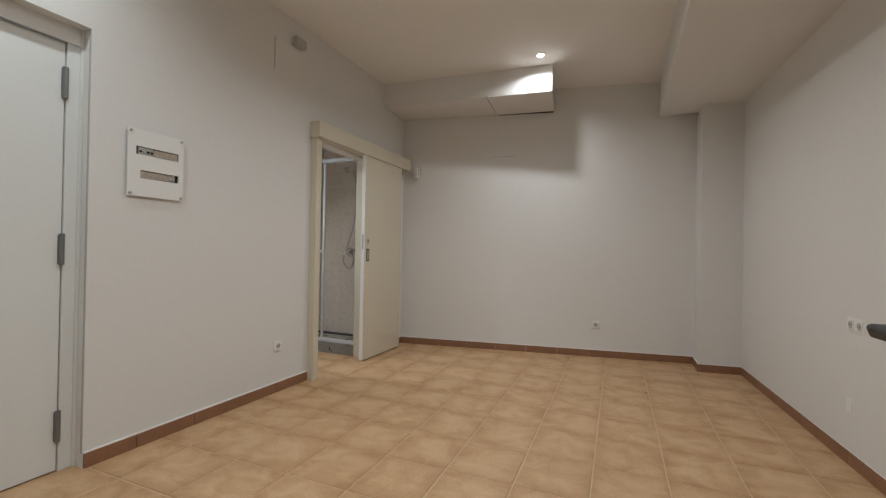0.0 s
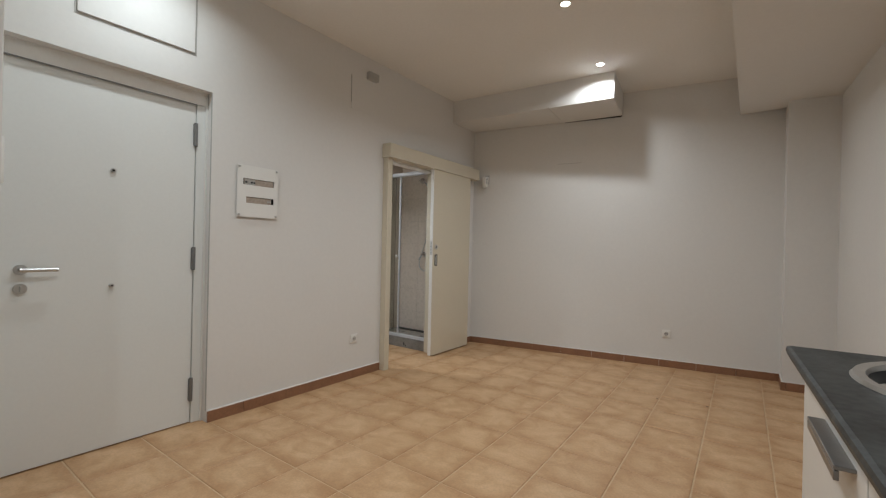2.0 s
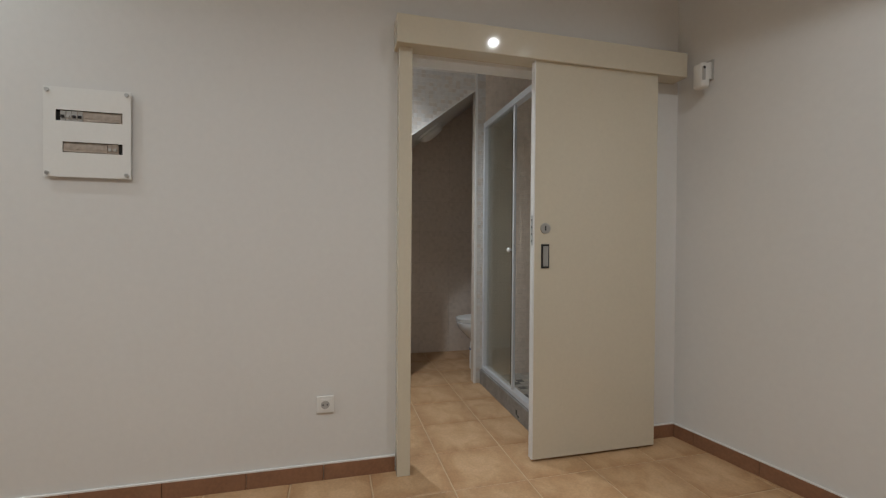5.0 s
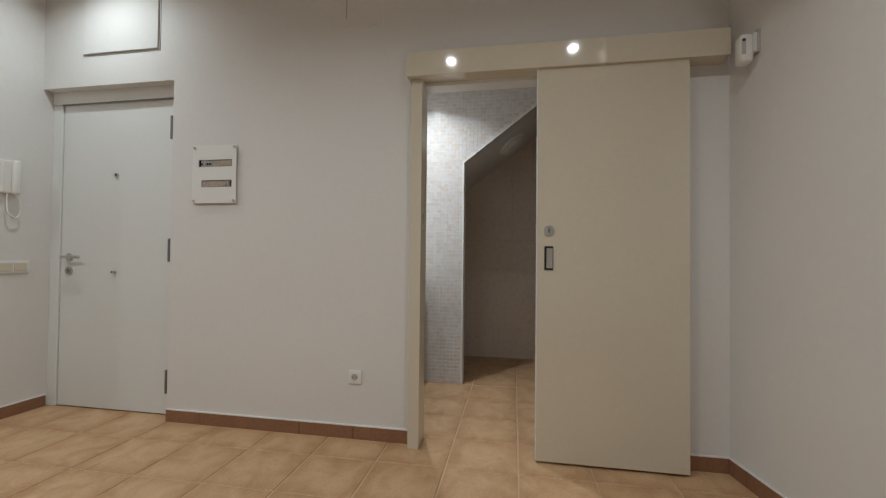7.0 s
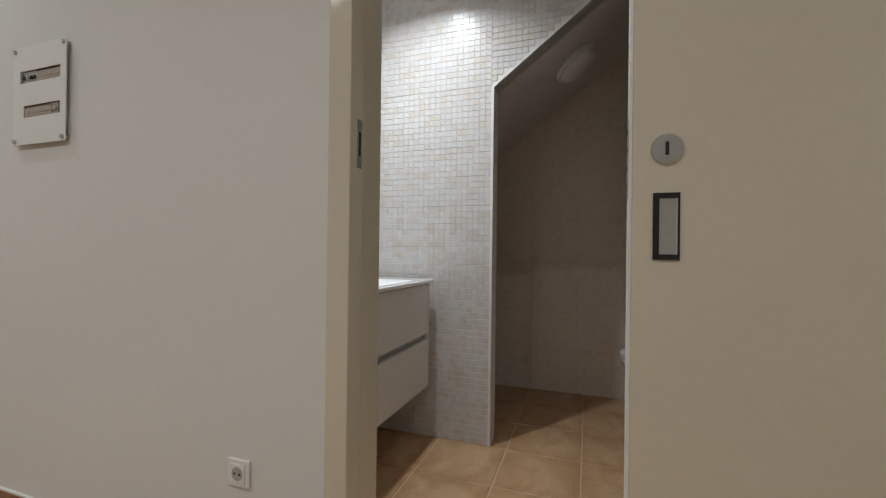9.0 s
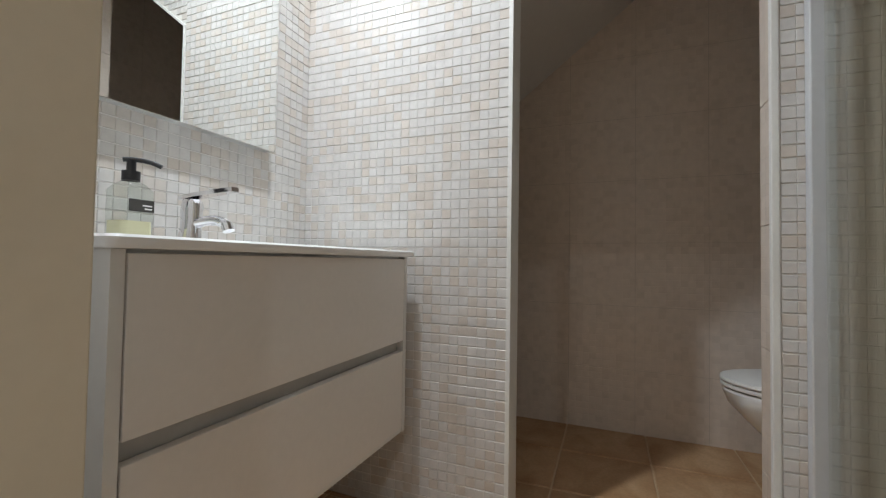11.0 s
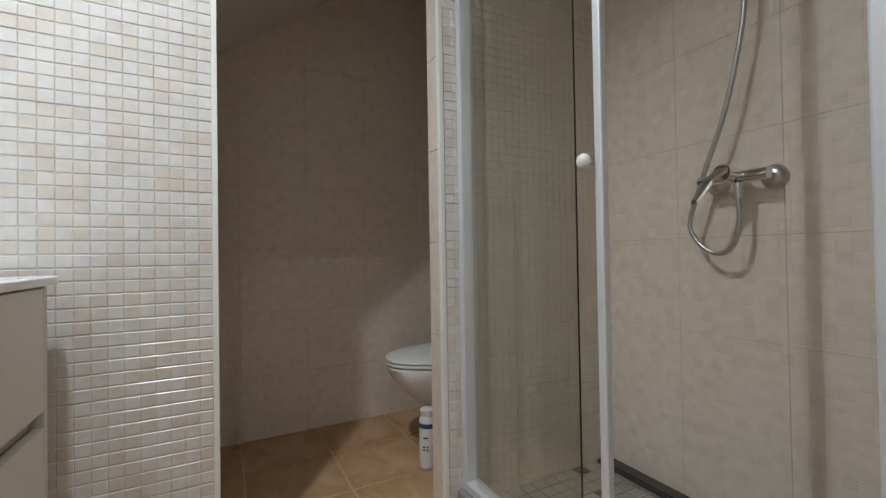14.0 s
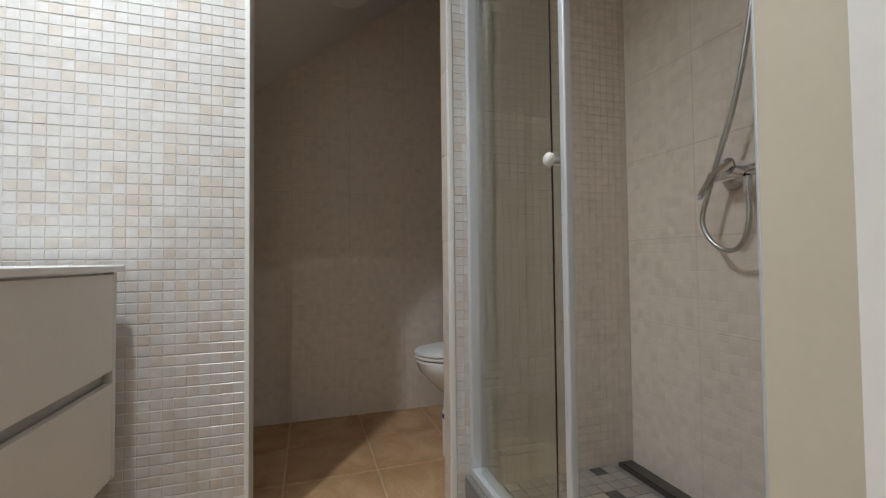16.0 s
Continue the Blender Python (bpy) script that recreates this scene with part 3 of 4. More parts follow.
# ---- sockets, alarm, small wall fittings ----
def socket(p, n, w=0.078, kind="schuko"):
    """A flush socket at p on a wall with inward normal n."""
    n = Vector(n).normalized()
    t = Vector((-n.y, n.x, 0))
    p = Vector(p)
    m = Matrix(((t.x, 0, n.x, 0), (t.y, 0, n.y, 0), (0, 1, 0, 0), (0, 0, 0, 1)))
    ob = thing("wall_socket", *p, "white plastic flush wall socket" if kind == "schuko" else "white plastic blank wall plate", "socket")

    def put(name, bm, mat, par):
        bmesh.ops.transform(bm, matrix=Matrix.Translation(p) @ m, verts=bm.verts)
        bmesh.ops.recalc_face_normals(bm, faces=bm.faces)
        return part(name, bm, mat, par)
    h = w / 2
    put("frame", boxed(-h, h, -h, h, 0, 0.009, bevel=0.003), M_PLASTIC, ob)
    put("insert", boxed(-h * 0.68, h * 0.68, -h * 0.68, h * 0.68, 0.009, 0.012, bevel=0.001), M_PLASTIC, ob)
    if kind == "schuko":
        cup = put("cup", rod(bmesh.new(), (0, 0, 0.012), (0, 0, 0.0128), 0.0195, 24), M_GREYPL, ob)
        for s in (-1, 1):
            put("pin_hole", rod(bmesh.new(), (s * 0.0095, 0, 0.0128), (s * 0.0095, 0, 0.0134), 0.0035, 10), M_DARK, cup)
            put("earth_clip", boxed(-0.003, 0.003, s * 0.016 - 0.003, s * 0.016 + 0.003, 0.0128, 0.0136), M_STEEL, cup)
    return ob


socket((0.0, 1.248, 0.352), (1, 0, 0))
FN = (0.161, -0.987, 0)
socket((2.157, far_y(2.157), 0.342), FN)
EN = (-0.9985, -0.055, 0)
for y in (1.72, 1.642):
    socket((right_x(y), y, 0.748), EN)
socket((right_x(1.72), 1.72, 0.315), EN, kind="blank")

alarm = thing("alarm_siren", 0.17, 3.17, 1.95, "small white alarm detector bracketed in the room corner", "alarm")
ay = far_y(0.19)
part("body", boxed(0.145, 0.212, 3.150, 3.206, 1.940, 2.072, bevel=0.016, seg=3), M_PLASTIC, alarm, smooth=True)
part("lens", boxed(0.205, 0.2135, 3.155, 3.172, 1.975, 2.048, bevel=0.003), M_GREYPL, alarm, "grey sensor window")
part("eye", rod(bmesh.new(), (0.2130, 3.163, 2.040), (0.2150, 3.163, 2.040), 0.007, 14), M_BLACK, alarm, "dark sensor eye", True)
part("bracket", boxed(0.155, 0.200, 3.206, ay + 0.002, 1.990, 2.080, bevel=0.004), M_PLASTIC, alarm)
part("wall_plate", boxed(0.150, 0.206, ay - 0.008, ay + 0.004, 1.985, 2.092, bevel=0.002), M_GREYPL, alarm)

jb = thing("junction_box", 0, 1.39, 2.70, "small grey plastic junction box high on the wall", "junction box")
part("box", boxed(0, 0.045, 1.335, 1.455, 2.695, 2.765, bevel=0.006), M_GREYPL, jb)
part("lid", boxed(0.045, 0.050, 1.340, 1.450, 2.699, 2.761, bevel=0.002), M_GREYPL, jb)
plate = thing("painted_cover_plate", 0, 1.27, 2.38, "flush cover plate painted over on the wall", "cover plate")
part("plate", boxed(0, 0.003, 1.166, 1.39, 2.385, 2.69), M_WALL, plate)
part("edge", boxed(0, 0.0045, 1.160, 1.166, 2.44, 2.68), M_GREYPL, plate, "open dark edge")

crack = thing("wall_crack", 1.16, far_y(1.16), 2.17, "short hairline crack in the white plaster", "crack", kind="structure")
part("line", prism([(1.03, far_y(1.03) - 0.0015), (1.29, far_y(1.29) - 0.0015), (1.29, far_y(1.29)), (1.03, far_y(1.03))], 2.1745, 2.1785), M_GREYPL, crack)

intercom = thing("intercom", 0.19, STUB_Y, 1.35, "white wall intercom with handset and coiled cord", "intercom")
part("base", boxed(0.145, 0.235, STUB_Y, STUB_Y + 0.03, 1.42, 1.625, bevel=0.006), M_PLASTIC, intercom)
part("handset", boxed(0.150, 0.190, STUB_Y + 0.03, STUB_Y + 0.062, 1.415, 1.63, bevel=0.012, seg=3), M_PLASTIC, intercom, smooth=True)
part("cord", tube([(0.17, STUB_Y + 0.045, 1.418), (0.13, STUB_Y + 0.03, 1.34), (0.15, STUB_Y + 0.03, 1.27), (0.20, STUB_Y + 0.03, 1.30), (0.20, STUB_Y + 0.02, 1.42)], 0.005), M_PLASTIC, intercom, smooth=True)
sw = thing("switch_plate", 0.145, STUB_Y, 0.915, "wide beige switch plate on the wall", "switch")
part("frame", boxed(0.058, 0.24, STUB_Y, STUB_Y + 0.01, 0.912, 0.992, bevel=0.003), M_PLASTIC, sw)
for k in range(2):
    part("rocker", boxed(0.075 + k * 0.078, 0.145 + k * 0.078, STUB_Y + 0.01, STUB_Y + 0.014, 0.926, 0.978, bevel=0.002), M_CREAM, sw)

# ---- ceiling downlights ----
# fittings for the three assumed lamps are added out of view as well
for lx, ly in DOWNLIGHTS:
    d = thing("downlight", lx, ly, CEIL, "small round white recessed led downlight, lit; three of six added unseen", "ceiling light", "ceiling downlights")
    part("ring", spun([(0.030, -0.001), (0.034, -0.008), (0.043, -0.004), (0.044, 0.0)], lx, ly, CEIL), M_TRIM, d, smooth=True)
    part("lens", rod(bmesh.new(), (lx, ly, CEIL - 0.0095), (lx, ly, CEIL - 0.0035), 0.026, 24), M_LED, d)
d = thing("bathroom_downlight", -0.68, 1.402, BATH_CEIL, "round white led downlight in the bathroom, lit", "ceiling light")
part("ring", spun([(0.037, -0.002), (0.041, -0.010), (0.052, -0.005), (0.053, 0.0)], -0.68, 1.402, BATH_CEIL), M_TRIM, d, smooth=True)
part("lens", rod(bmesh.new(), (-0.68, 1.402, BATH_CEIL - 0.012), (-0.68, 1.402, BATH_CEIL - 0.004), 0.036, 24), M_LEDB, d)

# ---- kitchen ----
CT, CF, WTH = 0.953, 2.957, 0.030
for k, (y0, y1) in enumerate(((-0.498, 0.028), (-1.000, -0.502), (-1.500, -1.004), (-1.950, -1.504), (-2.408, -1.954))):
    unit = thing("kitchen_base_unit", 3.25, (y0 + y1) / 2, 0, "off-white kitchen base unit with grey bar handle", "kitchen cabinet", "kitchen base units")
    part("carcass", boxed(CF + 0.02, right_x(y1) - 0.004, y0, y1, 0.10, CT - WTH), M_UNIT, unit)
    part("plinth", boxed(CF + 0.06, CF + 0.075, y0, y1, 0, 0.10), M_UNIT, unit)
    front = part("door", boxed(CF, CF + 0.0185, y0 + 0.002, y1 - 0.002, 0.105, CT - WTH - 0.006, bevel=0.0015), M_UNIT, unit)
    bm = boxed(CF - 0.026, CF, y1 - 0.475, y1 - 0.245, CT - 0.094, CT - 0.087, bevel=0.0015)
    box(bm, CF - 0.026, CF - 0.019, y1 - 0.475, y1 - 0.245, CT - 0.110, CT - 0.0945, bevel=0.0015)
    part("handle", bm, M_HANDLE, front, "satin grey bar handle")
SX, SY, SR = 3.235, -0.23, 0.245
top = thing("worktop", 3.25, -1.1, CT - WTH, "dark mottled slate-look laminate kitchen worktop", "worktop")
bm = bmesh.new()
N = 40
circ = [(SX + SR * 0.93 * math.cos(2 * math.pi * k / N), SY + SR * 0.93 * math.sin(2 * math.pi * k / N)) for k in range(N)]
xl, xr, yl, yh = 2.931, right_x(0.056) - 0.003, -2.42, 0.056


def onto_edge(a, x0, x1, y0, y1):
    dx, dy = math.cos(a), math.sin(a)
    s = min(((x1 - SX) / dx if dx > 1e-9 else (x0 - SX) / dx if dx < -1e-9 else 9), ((y1 - SY) / dy if dy > 1e-9 else (y0 - SY) / dy if dy < -1e-9 else 9))
    return (SX + dx * s, SY + dy * s)


ring_angles = sorted({2 * math.pi * k / N for k in range(N)} | {math.atan2(yy - SY, xx - SX) % (2 * math.pi) for xx in (xl, xr) for yy in (-0.60, yh)})
inner_t, inner_b, outer_t, outer_b = [], [], [], []
for a in ring_angles:
    ox, oy = onto_edge(a, xl, xr, -0.60, yh)
    ix, iy = SX + SR * 0.93 * math.cos(a), SY + SR * 0.93 * math.sin(a)
    inner_t.append(bm.verts.new((ix, iy, CT)))
    inner_b.append(bm.verts.new((ix, iy, CT - WTH)))
    outer_t.append(bm.verts.new((ox, oy, CT)))
    outer_b.append(bm.verts.new((ox, oy, CT - WTH)))
for i in range(len(ring_angles)):
    j = (i + 1) % len(ring_angles)
    bm.faces.new((inner_t[i], outer_t[i], outer_t[j], inner_t[j]))
    bm.faces.new((inner_b[j], outer_b[j], outer_b[i], inner_b[i]))
    bm.faces.new((outer_t[i], outer_b[i], outer_b[j], outer_t[j]))
    bm.faces.new((inner_t[j], inner_b[j], inner_b[i], inner_t[i]))
box(bm, xl, xr, yl, -0.60, CT - WTH, CT)
part("slab", bm, M_WORKTOP, top)
part("edge_band", prism([(xl, CT - 0.0005), (xl - 0.006, CT - 0.003), (xl - 0.008, CT - 0.010), (xl - 0.004, CT - 0.022), (xl, CT - WTH)], yl, yh, "y"), M_WORKTOP, top, "dark laminate front edge")
sink = thing("kitchen_sink", SX, SY, CT, "round inset sink with steel rim and dark bowl", "sink")
part("rim", spun([(SR * 0.90, -0.004), (SR * 0.91, 0.006), (SR * 0.98, 0.008), (SR * 1.0, 0.001), (SR * 0.93, 0.0), (SR * 0.90, -0.004)], SX, SY, CT, 48, False), M_STEEL, sink, smooth=True)
bm = spun([(SR * 0.905, -0.003), (SR * 0.88, -0.10), (SR * 0.78, -0.155), (0.04, -0.165), (0.005, -0.166), (0.005, -0.170), (SR * 0.80, -0.162), (SR * 0.90, -0.10), (SR * 0.92, -0.003)], SX, SY, CT, 48, False)
part("bowl", bm, M_BLACK, sink, "black bowl", True)
tapk = thing("kitchen_tap", 3.50, -0.16, CT, "chrome kitchen mixer tap behind the sink", "tap")
part("body", rod(bmesh.new(), (3.50, -0.16, CT), (3.50, -0.16, CT + 0.11), 0.022), M_CHROME, tapk, smooth=True)
part("spout", tube([(3.50, -0.16, CT + 0.09), (3.46, -0.17, CT + 0.15), (3.38, -0.19, CT + 0.16), (3.31, -0.21, CT + 0.12)], 0.011), M_CHROME, tapk, smooth=True)
part("lever", boxed(3.485, 3.515, -0.17, -0.10, CT + 0.11, CT + 0.122, bevel=0.003), M_CHROME, tapk)

TURN = Matrix.Translation((2.92, 0.056, 0)) @ pose(0, 0, 0, 0, 0, 2.6) @ Matrix.Translation((-2.92, -0.056, 0))
for ob in [o for o in scene.objects if o.parent is None and o.name.split(".")[0] in ("kitchen_base_unit", "worktop", "kitchen_sink", "kitchen_tap")]:
    ob.matrix_basis = TURN @ ob.matrix_basis

# ---- vanity ----
VX0, VX1, VY0, VY1, VB, VT = -1.084, -0.245, BY0 + 0.003, 1.402, 0.290, 0.846
vanity = thing("vanity_unit", -0.67, 1.17, VB, "wall-hung greige vanity unit with two handleless drawers", "vanity")
part("side_panel", boxed(VX0, VX0 + 0.018, VY0, VY1 - 0.001, VB, VT - 0.0195), M_UNIT, vanity, "white side panel")
part("side_panel", boxed(VX1 - 0.018, VX1, VY0, VY1 - 0.001, VB, VT - 0.0195), M_UNIT, vanity, "white side panel")
part("bottom_panel", boxed(VX0 + 0.018, VX1 - 0.018, VY0, VY1 - 0.004, VB, VB + 0.016), M_UNIT, vanity)
part("back_panel", boxed(VX0 + 0.018, VX1 - 0.018, VY0, VY0 + 0.016, VB + 0.016, VT - 0.030), M_UNIT, vanity)
for z0, z1 in ((VB + 0.014, 0.538), (0.570, VT - 0.025)):
    part("drawer_front", boxed(VX0 + 0.021, VX1 - 0.021, VY1 - 0.020, VY1, z0, z1, bevel=0.0015), M_VANITY, vanity)
part("grip_channel", boxed(VX0 + 0.019, VX1 - 0.019, VY1 - 0.045, VY1 - 0.022, 0.524, 0.582), M_GREYPL, vanity, "grey recessed grip channel")

basin = thing("washbasin", -0.67, 1.17, VT - 0.018, "white ceramic washbasin top with shallow rectangular bowl", "washbasin")
X0, X1, Y0, Y1 = VX0 - 0.024, VX1 + 0.012, VY0, VY1 + 0.014
bm = bmesh.new()


def rounded(x0, x1, y0, y1, z, r, n=6):
    out = []
    for cx, cy, a in ((x1 - r, y1 - r, 0), (x0 + r, y1 - r, 90), (x0 + r, y0 + r, 180), (x1 - r, y0 + r, 270)):
        for k in range(n + 1):
            t = radians(a + 90 * k / n)
            out.append((cx + r * math.cos(t), cy + r * math.sin(t), z))
    return out


bm = loft([rounded(X0 + 0.03, X1 - 0.03, Y0 + 0.02, Y1 - 0.035, VT - 0.040, 0.02), rounded(X0 + 0.03, X1 - 0.03, Y0 + 0.02, Y1 - 0.035, VT - 0.019, 0.02),
           rounded(X0 + 0.002, X1 - 0.002, Y0, Y1 - 0.002, VT - 0.019, 0.012), rounded(X0, X1, Y0, Y1, VT - 0.016, 0.014), rounded(X0, X1, Y0, Y1, VT - 0.004, 0.014), rounded(X0 + 0.004, X1 - 0.004, Y0 + 0.002, Y1 - 0.004, VT, 0.012),
           rounded(X0 + 0.14, X1 - 0.14, Y0 + 0.13, Y1 - 0.045, VT - 0.001, 0.04), rounded(X0 + 0.15, X1 - 0.15, Y0 + 0.14, Y1 - 0.055, VT - 0.012, 0.04),
           rounded(X0 + 0.21, X1 - 0.20, Y0 + 0.16, Y1 - 0.10, VT - 0.034, 0.03)])
part("top", bm, M_CERAMIC, basin, smooth=True)
ov = part("overflow", rod(bmesh.new(), (-0.630, Y0 + 0.138, VT - 0.016), (-0.630, Y0 + 0.146, VT - 0.018), 0.011, 20), M_CHROME, basin, "chrome overflow ring", True)
part("hole", rod(bmesh.new(), (-0.630, Y0 + 0.145, VT - 0.018), (-0.630, Y0 + 0.1475, VT - 0.0185), 0.007), M_DARK, ov)

tap = thing("basin_tap", -0.628, 1.03, VT, "chrome single-lever basin mixer tap", "tap")
part("body", loft([egg(-0.628, 1.03, VT, 0.027, 0.030, 0.027, 20), egg(-0.628, 1.033, VT + 0.05, 0.022, 0.025, 0.025, 20), egg(-0.628, 1.036, VT + 0.098, 0.024, 0.026, 0.026, 20),
                   egg(-0.628, 1.036, VT + 0.112, 0.020, 0.021, 0.021, 20)]), M_CHROME, tap, smooth=True)
part("spout", tube([(-0.628, 1.04, VT + 0.052), (-0.633, 1.09, VT + 0.060), (-0.636, 1.125, VT + 0.057), (-0.638, 1.145, VT + 0.046)], 0.013), M_CHROME, tap, smooth=True)
part("aerator", rod(bmesh.new(), (-0.638, 1.142, VT + 0.052), (-0.638, 1.150, VT + 0.034), 0.0135), M_CHROME, tap, smooth=True)
part("lever", loft([[(-0.628 + s * w, y, VT + z + h) for s, h in ((-1, 0), (1, 0), (1, 0.010), (-1, 0.010))] for y, w, z in ((1.012, 0.020, 0.110), (1.06, 0.018, 0.117), (1.178, 0.010, 0.126))]),
     M_CHROME, tap)

soap = thing("soap_dispenser", -0.488, 1.03, VT, "clear soap pump bottle with black pump, part full", "soap bottle")
bt = part("bottle", loft([rounded(-0.525, -0.451, 0.998, 1.062, VT + h, r) for h, r in ((0.001, 0.012), (0.006, 0.018), (0.112, 0.018))]
                 + [rounded(-0.516, -0.460, 1.004, 1.056, VT + 0.125, 0.02), rounded(-0.502, -0.474, 1.016, 1.044, VT + 0.134, 0.0138)]), M_BOTTLE, soap, "clear plastic bottle", True)
bt.visible_shadow = False
part("liquid", loft([rounded(-0.522, -0.454, 1.001, 1.059, VT + h, 0.015) for h in (0.004, 0.046)]), M_SOAP, soap, "cream liquid soap", True)
lb = part("label", boxed(-0.518, -0.466, 1.0625, 1.0635, VT + 0.066, VT + 0.092), M_LABEL, soap, "dark brown label")
part("print", boxed(-0.513, -0.493, 1.0636, 1.0640, VT + 0.078, VT + 0.081), M_PLASTIC, lb)
part("print", boxed(-0.513, -0.498, 1.0636, 1.0640, VT + 0.071, VT + 0.074), M_PLASTIC, lb)
pu = part("pump", rod(bmesh.new(), (-0.488, 1.03, VT + 0.134), (-0.488, 1.03, VT + 0.155), 0.017, 24), M_BLACK, soap, "black pump head", True)
part("stem", rod(bmesh.new(), (-0.488, 1.03, VT + 0.155), (-0.488, 1.03, VT + 0.178), 0.009), M_BLACK, pu, smooth=True)
part("nozzle", tube([(-0.473, 1.025, VT + 0.178), (-0.493, 1.035, VT + 0.181), (-0.515, 1.052, VT + 0.178), (-0.530, 1.066, VT + 0.170)], 0.0055), M_BLACK, pu, smooth=True)

mir = thing("mirror", -0.60, BY0, 1.16, "frameless rectangular wall mirror on a shallow cabinet", "mirror")
part("glass", boxed(-0.950, -0.250, BY0 + 0.037, BY0 + 0.042, 1.16, 1.96), M_MIRROR, mir)
part("backing", boxed(-0.947, -0.253, BY0, BY0 + 0.0365, 1.163, 1.957), M_GREYPL, mir, "grey backing box")

mlamp = thing("mirror_lamp", -0.68, 1.0, 1.99, "small chrome lamp above the mirror, lit", "wall light")
part("foot", boxed(-0.72, -0.64, BY0, BY0 + 0.018, 1.985, 2.035, bevel=0.003), M_CHROME, mlamp)
part("arm", boxed(-0.69, -0.67, BY0 + 0.018, 1.022, 2.004, 2.014, bevel=0.002), M_CHROME, mlamp)
part("head", spun([(0.030, 0.0), (0.042, 0.002), (0.042, 0.016), (0.036, 0.020)], -0.68, 1.045, 1.998), M_CHROME, mlamp, smooth=True)
part("lens", rod(bmesh.new(), (-0.68, 1.045, 1.992), (-0.68, 1.045, 1.9985), 0.029, 24), M_LEDB, mlamp)

# ---- toilet ----
WX, WY = -1.66, 2.66
wc = thing("toilet", WX, WY, 0, "white ceramic close-coupled toilet with closed lid", "toilet")
part("bowl", loft([egg(WX, WY + 0.05, 0, 0.115, 0.16, 0.24), egg(WX, WY + 0.05, 0.04, 0.108, 0.15, 0.24), egg(WX, WY + 0.05, 0.17, 0.105, 0.16, 0.24), egg(WX, WY + 0.02, 0.26, 0.135, 0.23, 0.25),
                   egg(WX, WY, 0.34, 0.172, 0.285, 0.24), egg(WX, WY, 0.385, 0.183, 0.302, 0.24), egg(WX, WY, 0.393, 0.180, 0.298, 0.24)]), M_CERAMIC, wc, smooth=True)
part("seat", loft([egg(WX, WY, z, 0.184 + d, 0.303 + d, 0.20) for z, d in ((0.398, 0), (0.402, 0.004), (0.412, 0.003))]), M_PLASTIC, wc, smooth=True)
part("lid", loft([egg(WX, WY, z, 0.186 + d, 0.305 + d, 0.20 + d) for z, d in ((0.415, 0), (0.420, 0.004), (0.430, 0.001), (0.437, -0.03), (0.441, -0.09))]), M_PLASTIC, wc, smooth=True)
part("cistern", boxed(WX - 0.19, WX + 0.19, WY + 0.25, BY1 - 0.004, 0.39, 0.76, bevel=0.03, seg=3), M_CERAMIC, wc, smooth=True)
part("cistern_lid", boxed(WX - 0.197, WX + 0.197, WY + 0.243, BY1 - 0.003, 0.762, 0.79, bevel=0.01), M_CERAMIC, wc, smooth=True)
part("button", rod(bmesh.new(), (WX, WY + 0.34, 0.79), (WX, WY + 0.34, 0.797), 0.024), M_CHROME, wc, smooth=True)
can = thing("cleaner_canister", -1.515, 2.475, 0, "white plastic cleaner canister with blue printed band", "canister")
part("body", spun([(0.030, 0), (0.036, 0.004), (0.036, 0.195), (0.030, 0.207), (0.026, 0.212)], -1.515, 2.475, 0), M_PLASTIC, can, smooth=True)
part("cap", spun([(0.030, 0.2125), (0.031, 0.216), (0.030, 0.235), (0.024, 0.240)], -1.515, 2.475, 0), M_PLASTIC, can, smooth=True)
part("band", spun([(0.0364, 0.165), (0.0368, 0.166), (0.0368, 0.183), (0.0364, 0.184)], -1.515, 2.475, 0), M_BLUE, can, "dark blue printed band", True)
for zz, w in ((0.125, 0.018), (0.075, 0.022), (0.088, 0.022)):
    a = radians(-40)
    part("print", loft([[(-1.515 + 0.0367 * math.cos(a + s * w / 0.036), 2.475 + 0.0367 * math.sin(a + s * w / 0.036), zz + h) for s, h in ((-0.5, 0), (0.5, 0), (0.5, 0.006), (-0.5, 0.006))],
                        [(-1.515 + 0.0374 * math.cos(a + s * w / 0.036), 2.475 + 0.0374 * math.sin(a + s * w / 0.036), zz + h) for s, h in ((-0.5, 0), (0.5, 0), (0.5, 0.006), (-0.5, 0.006))]]), M_LABEL, can)

bulk = thing("bulkhead_lamp", -1.65, 2.09, soffit(2.09), "round white bulkhead lamp on the sloping ceiling, unlit", "ceiling light")
TILT = Matrix.Translation((-1.65, 2.09, soffit(2.09))) @ pose(0, 0, 0, math.degrees(math.atan(0.765)), 0, 0)
for nm, prof, mt in (("base", [(0.135, 0.0), (0.135, -0.018), (0.125, -0.022)], M_PLASTIC), ("dome", [(0.120, -0.022), (0.115, -0.040), (0.09, -0.060), (0.05, -0.070), (0.01, -0.073)], M_TRIM)):
    bm = spun(prof, 0, 0, 0)
    bmesh.ops.transform(bm, matrix=TILT, verts=bm.verts)
    part(nm, bm, mt, bulk, smooth=True)

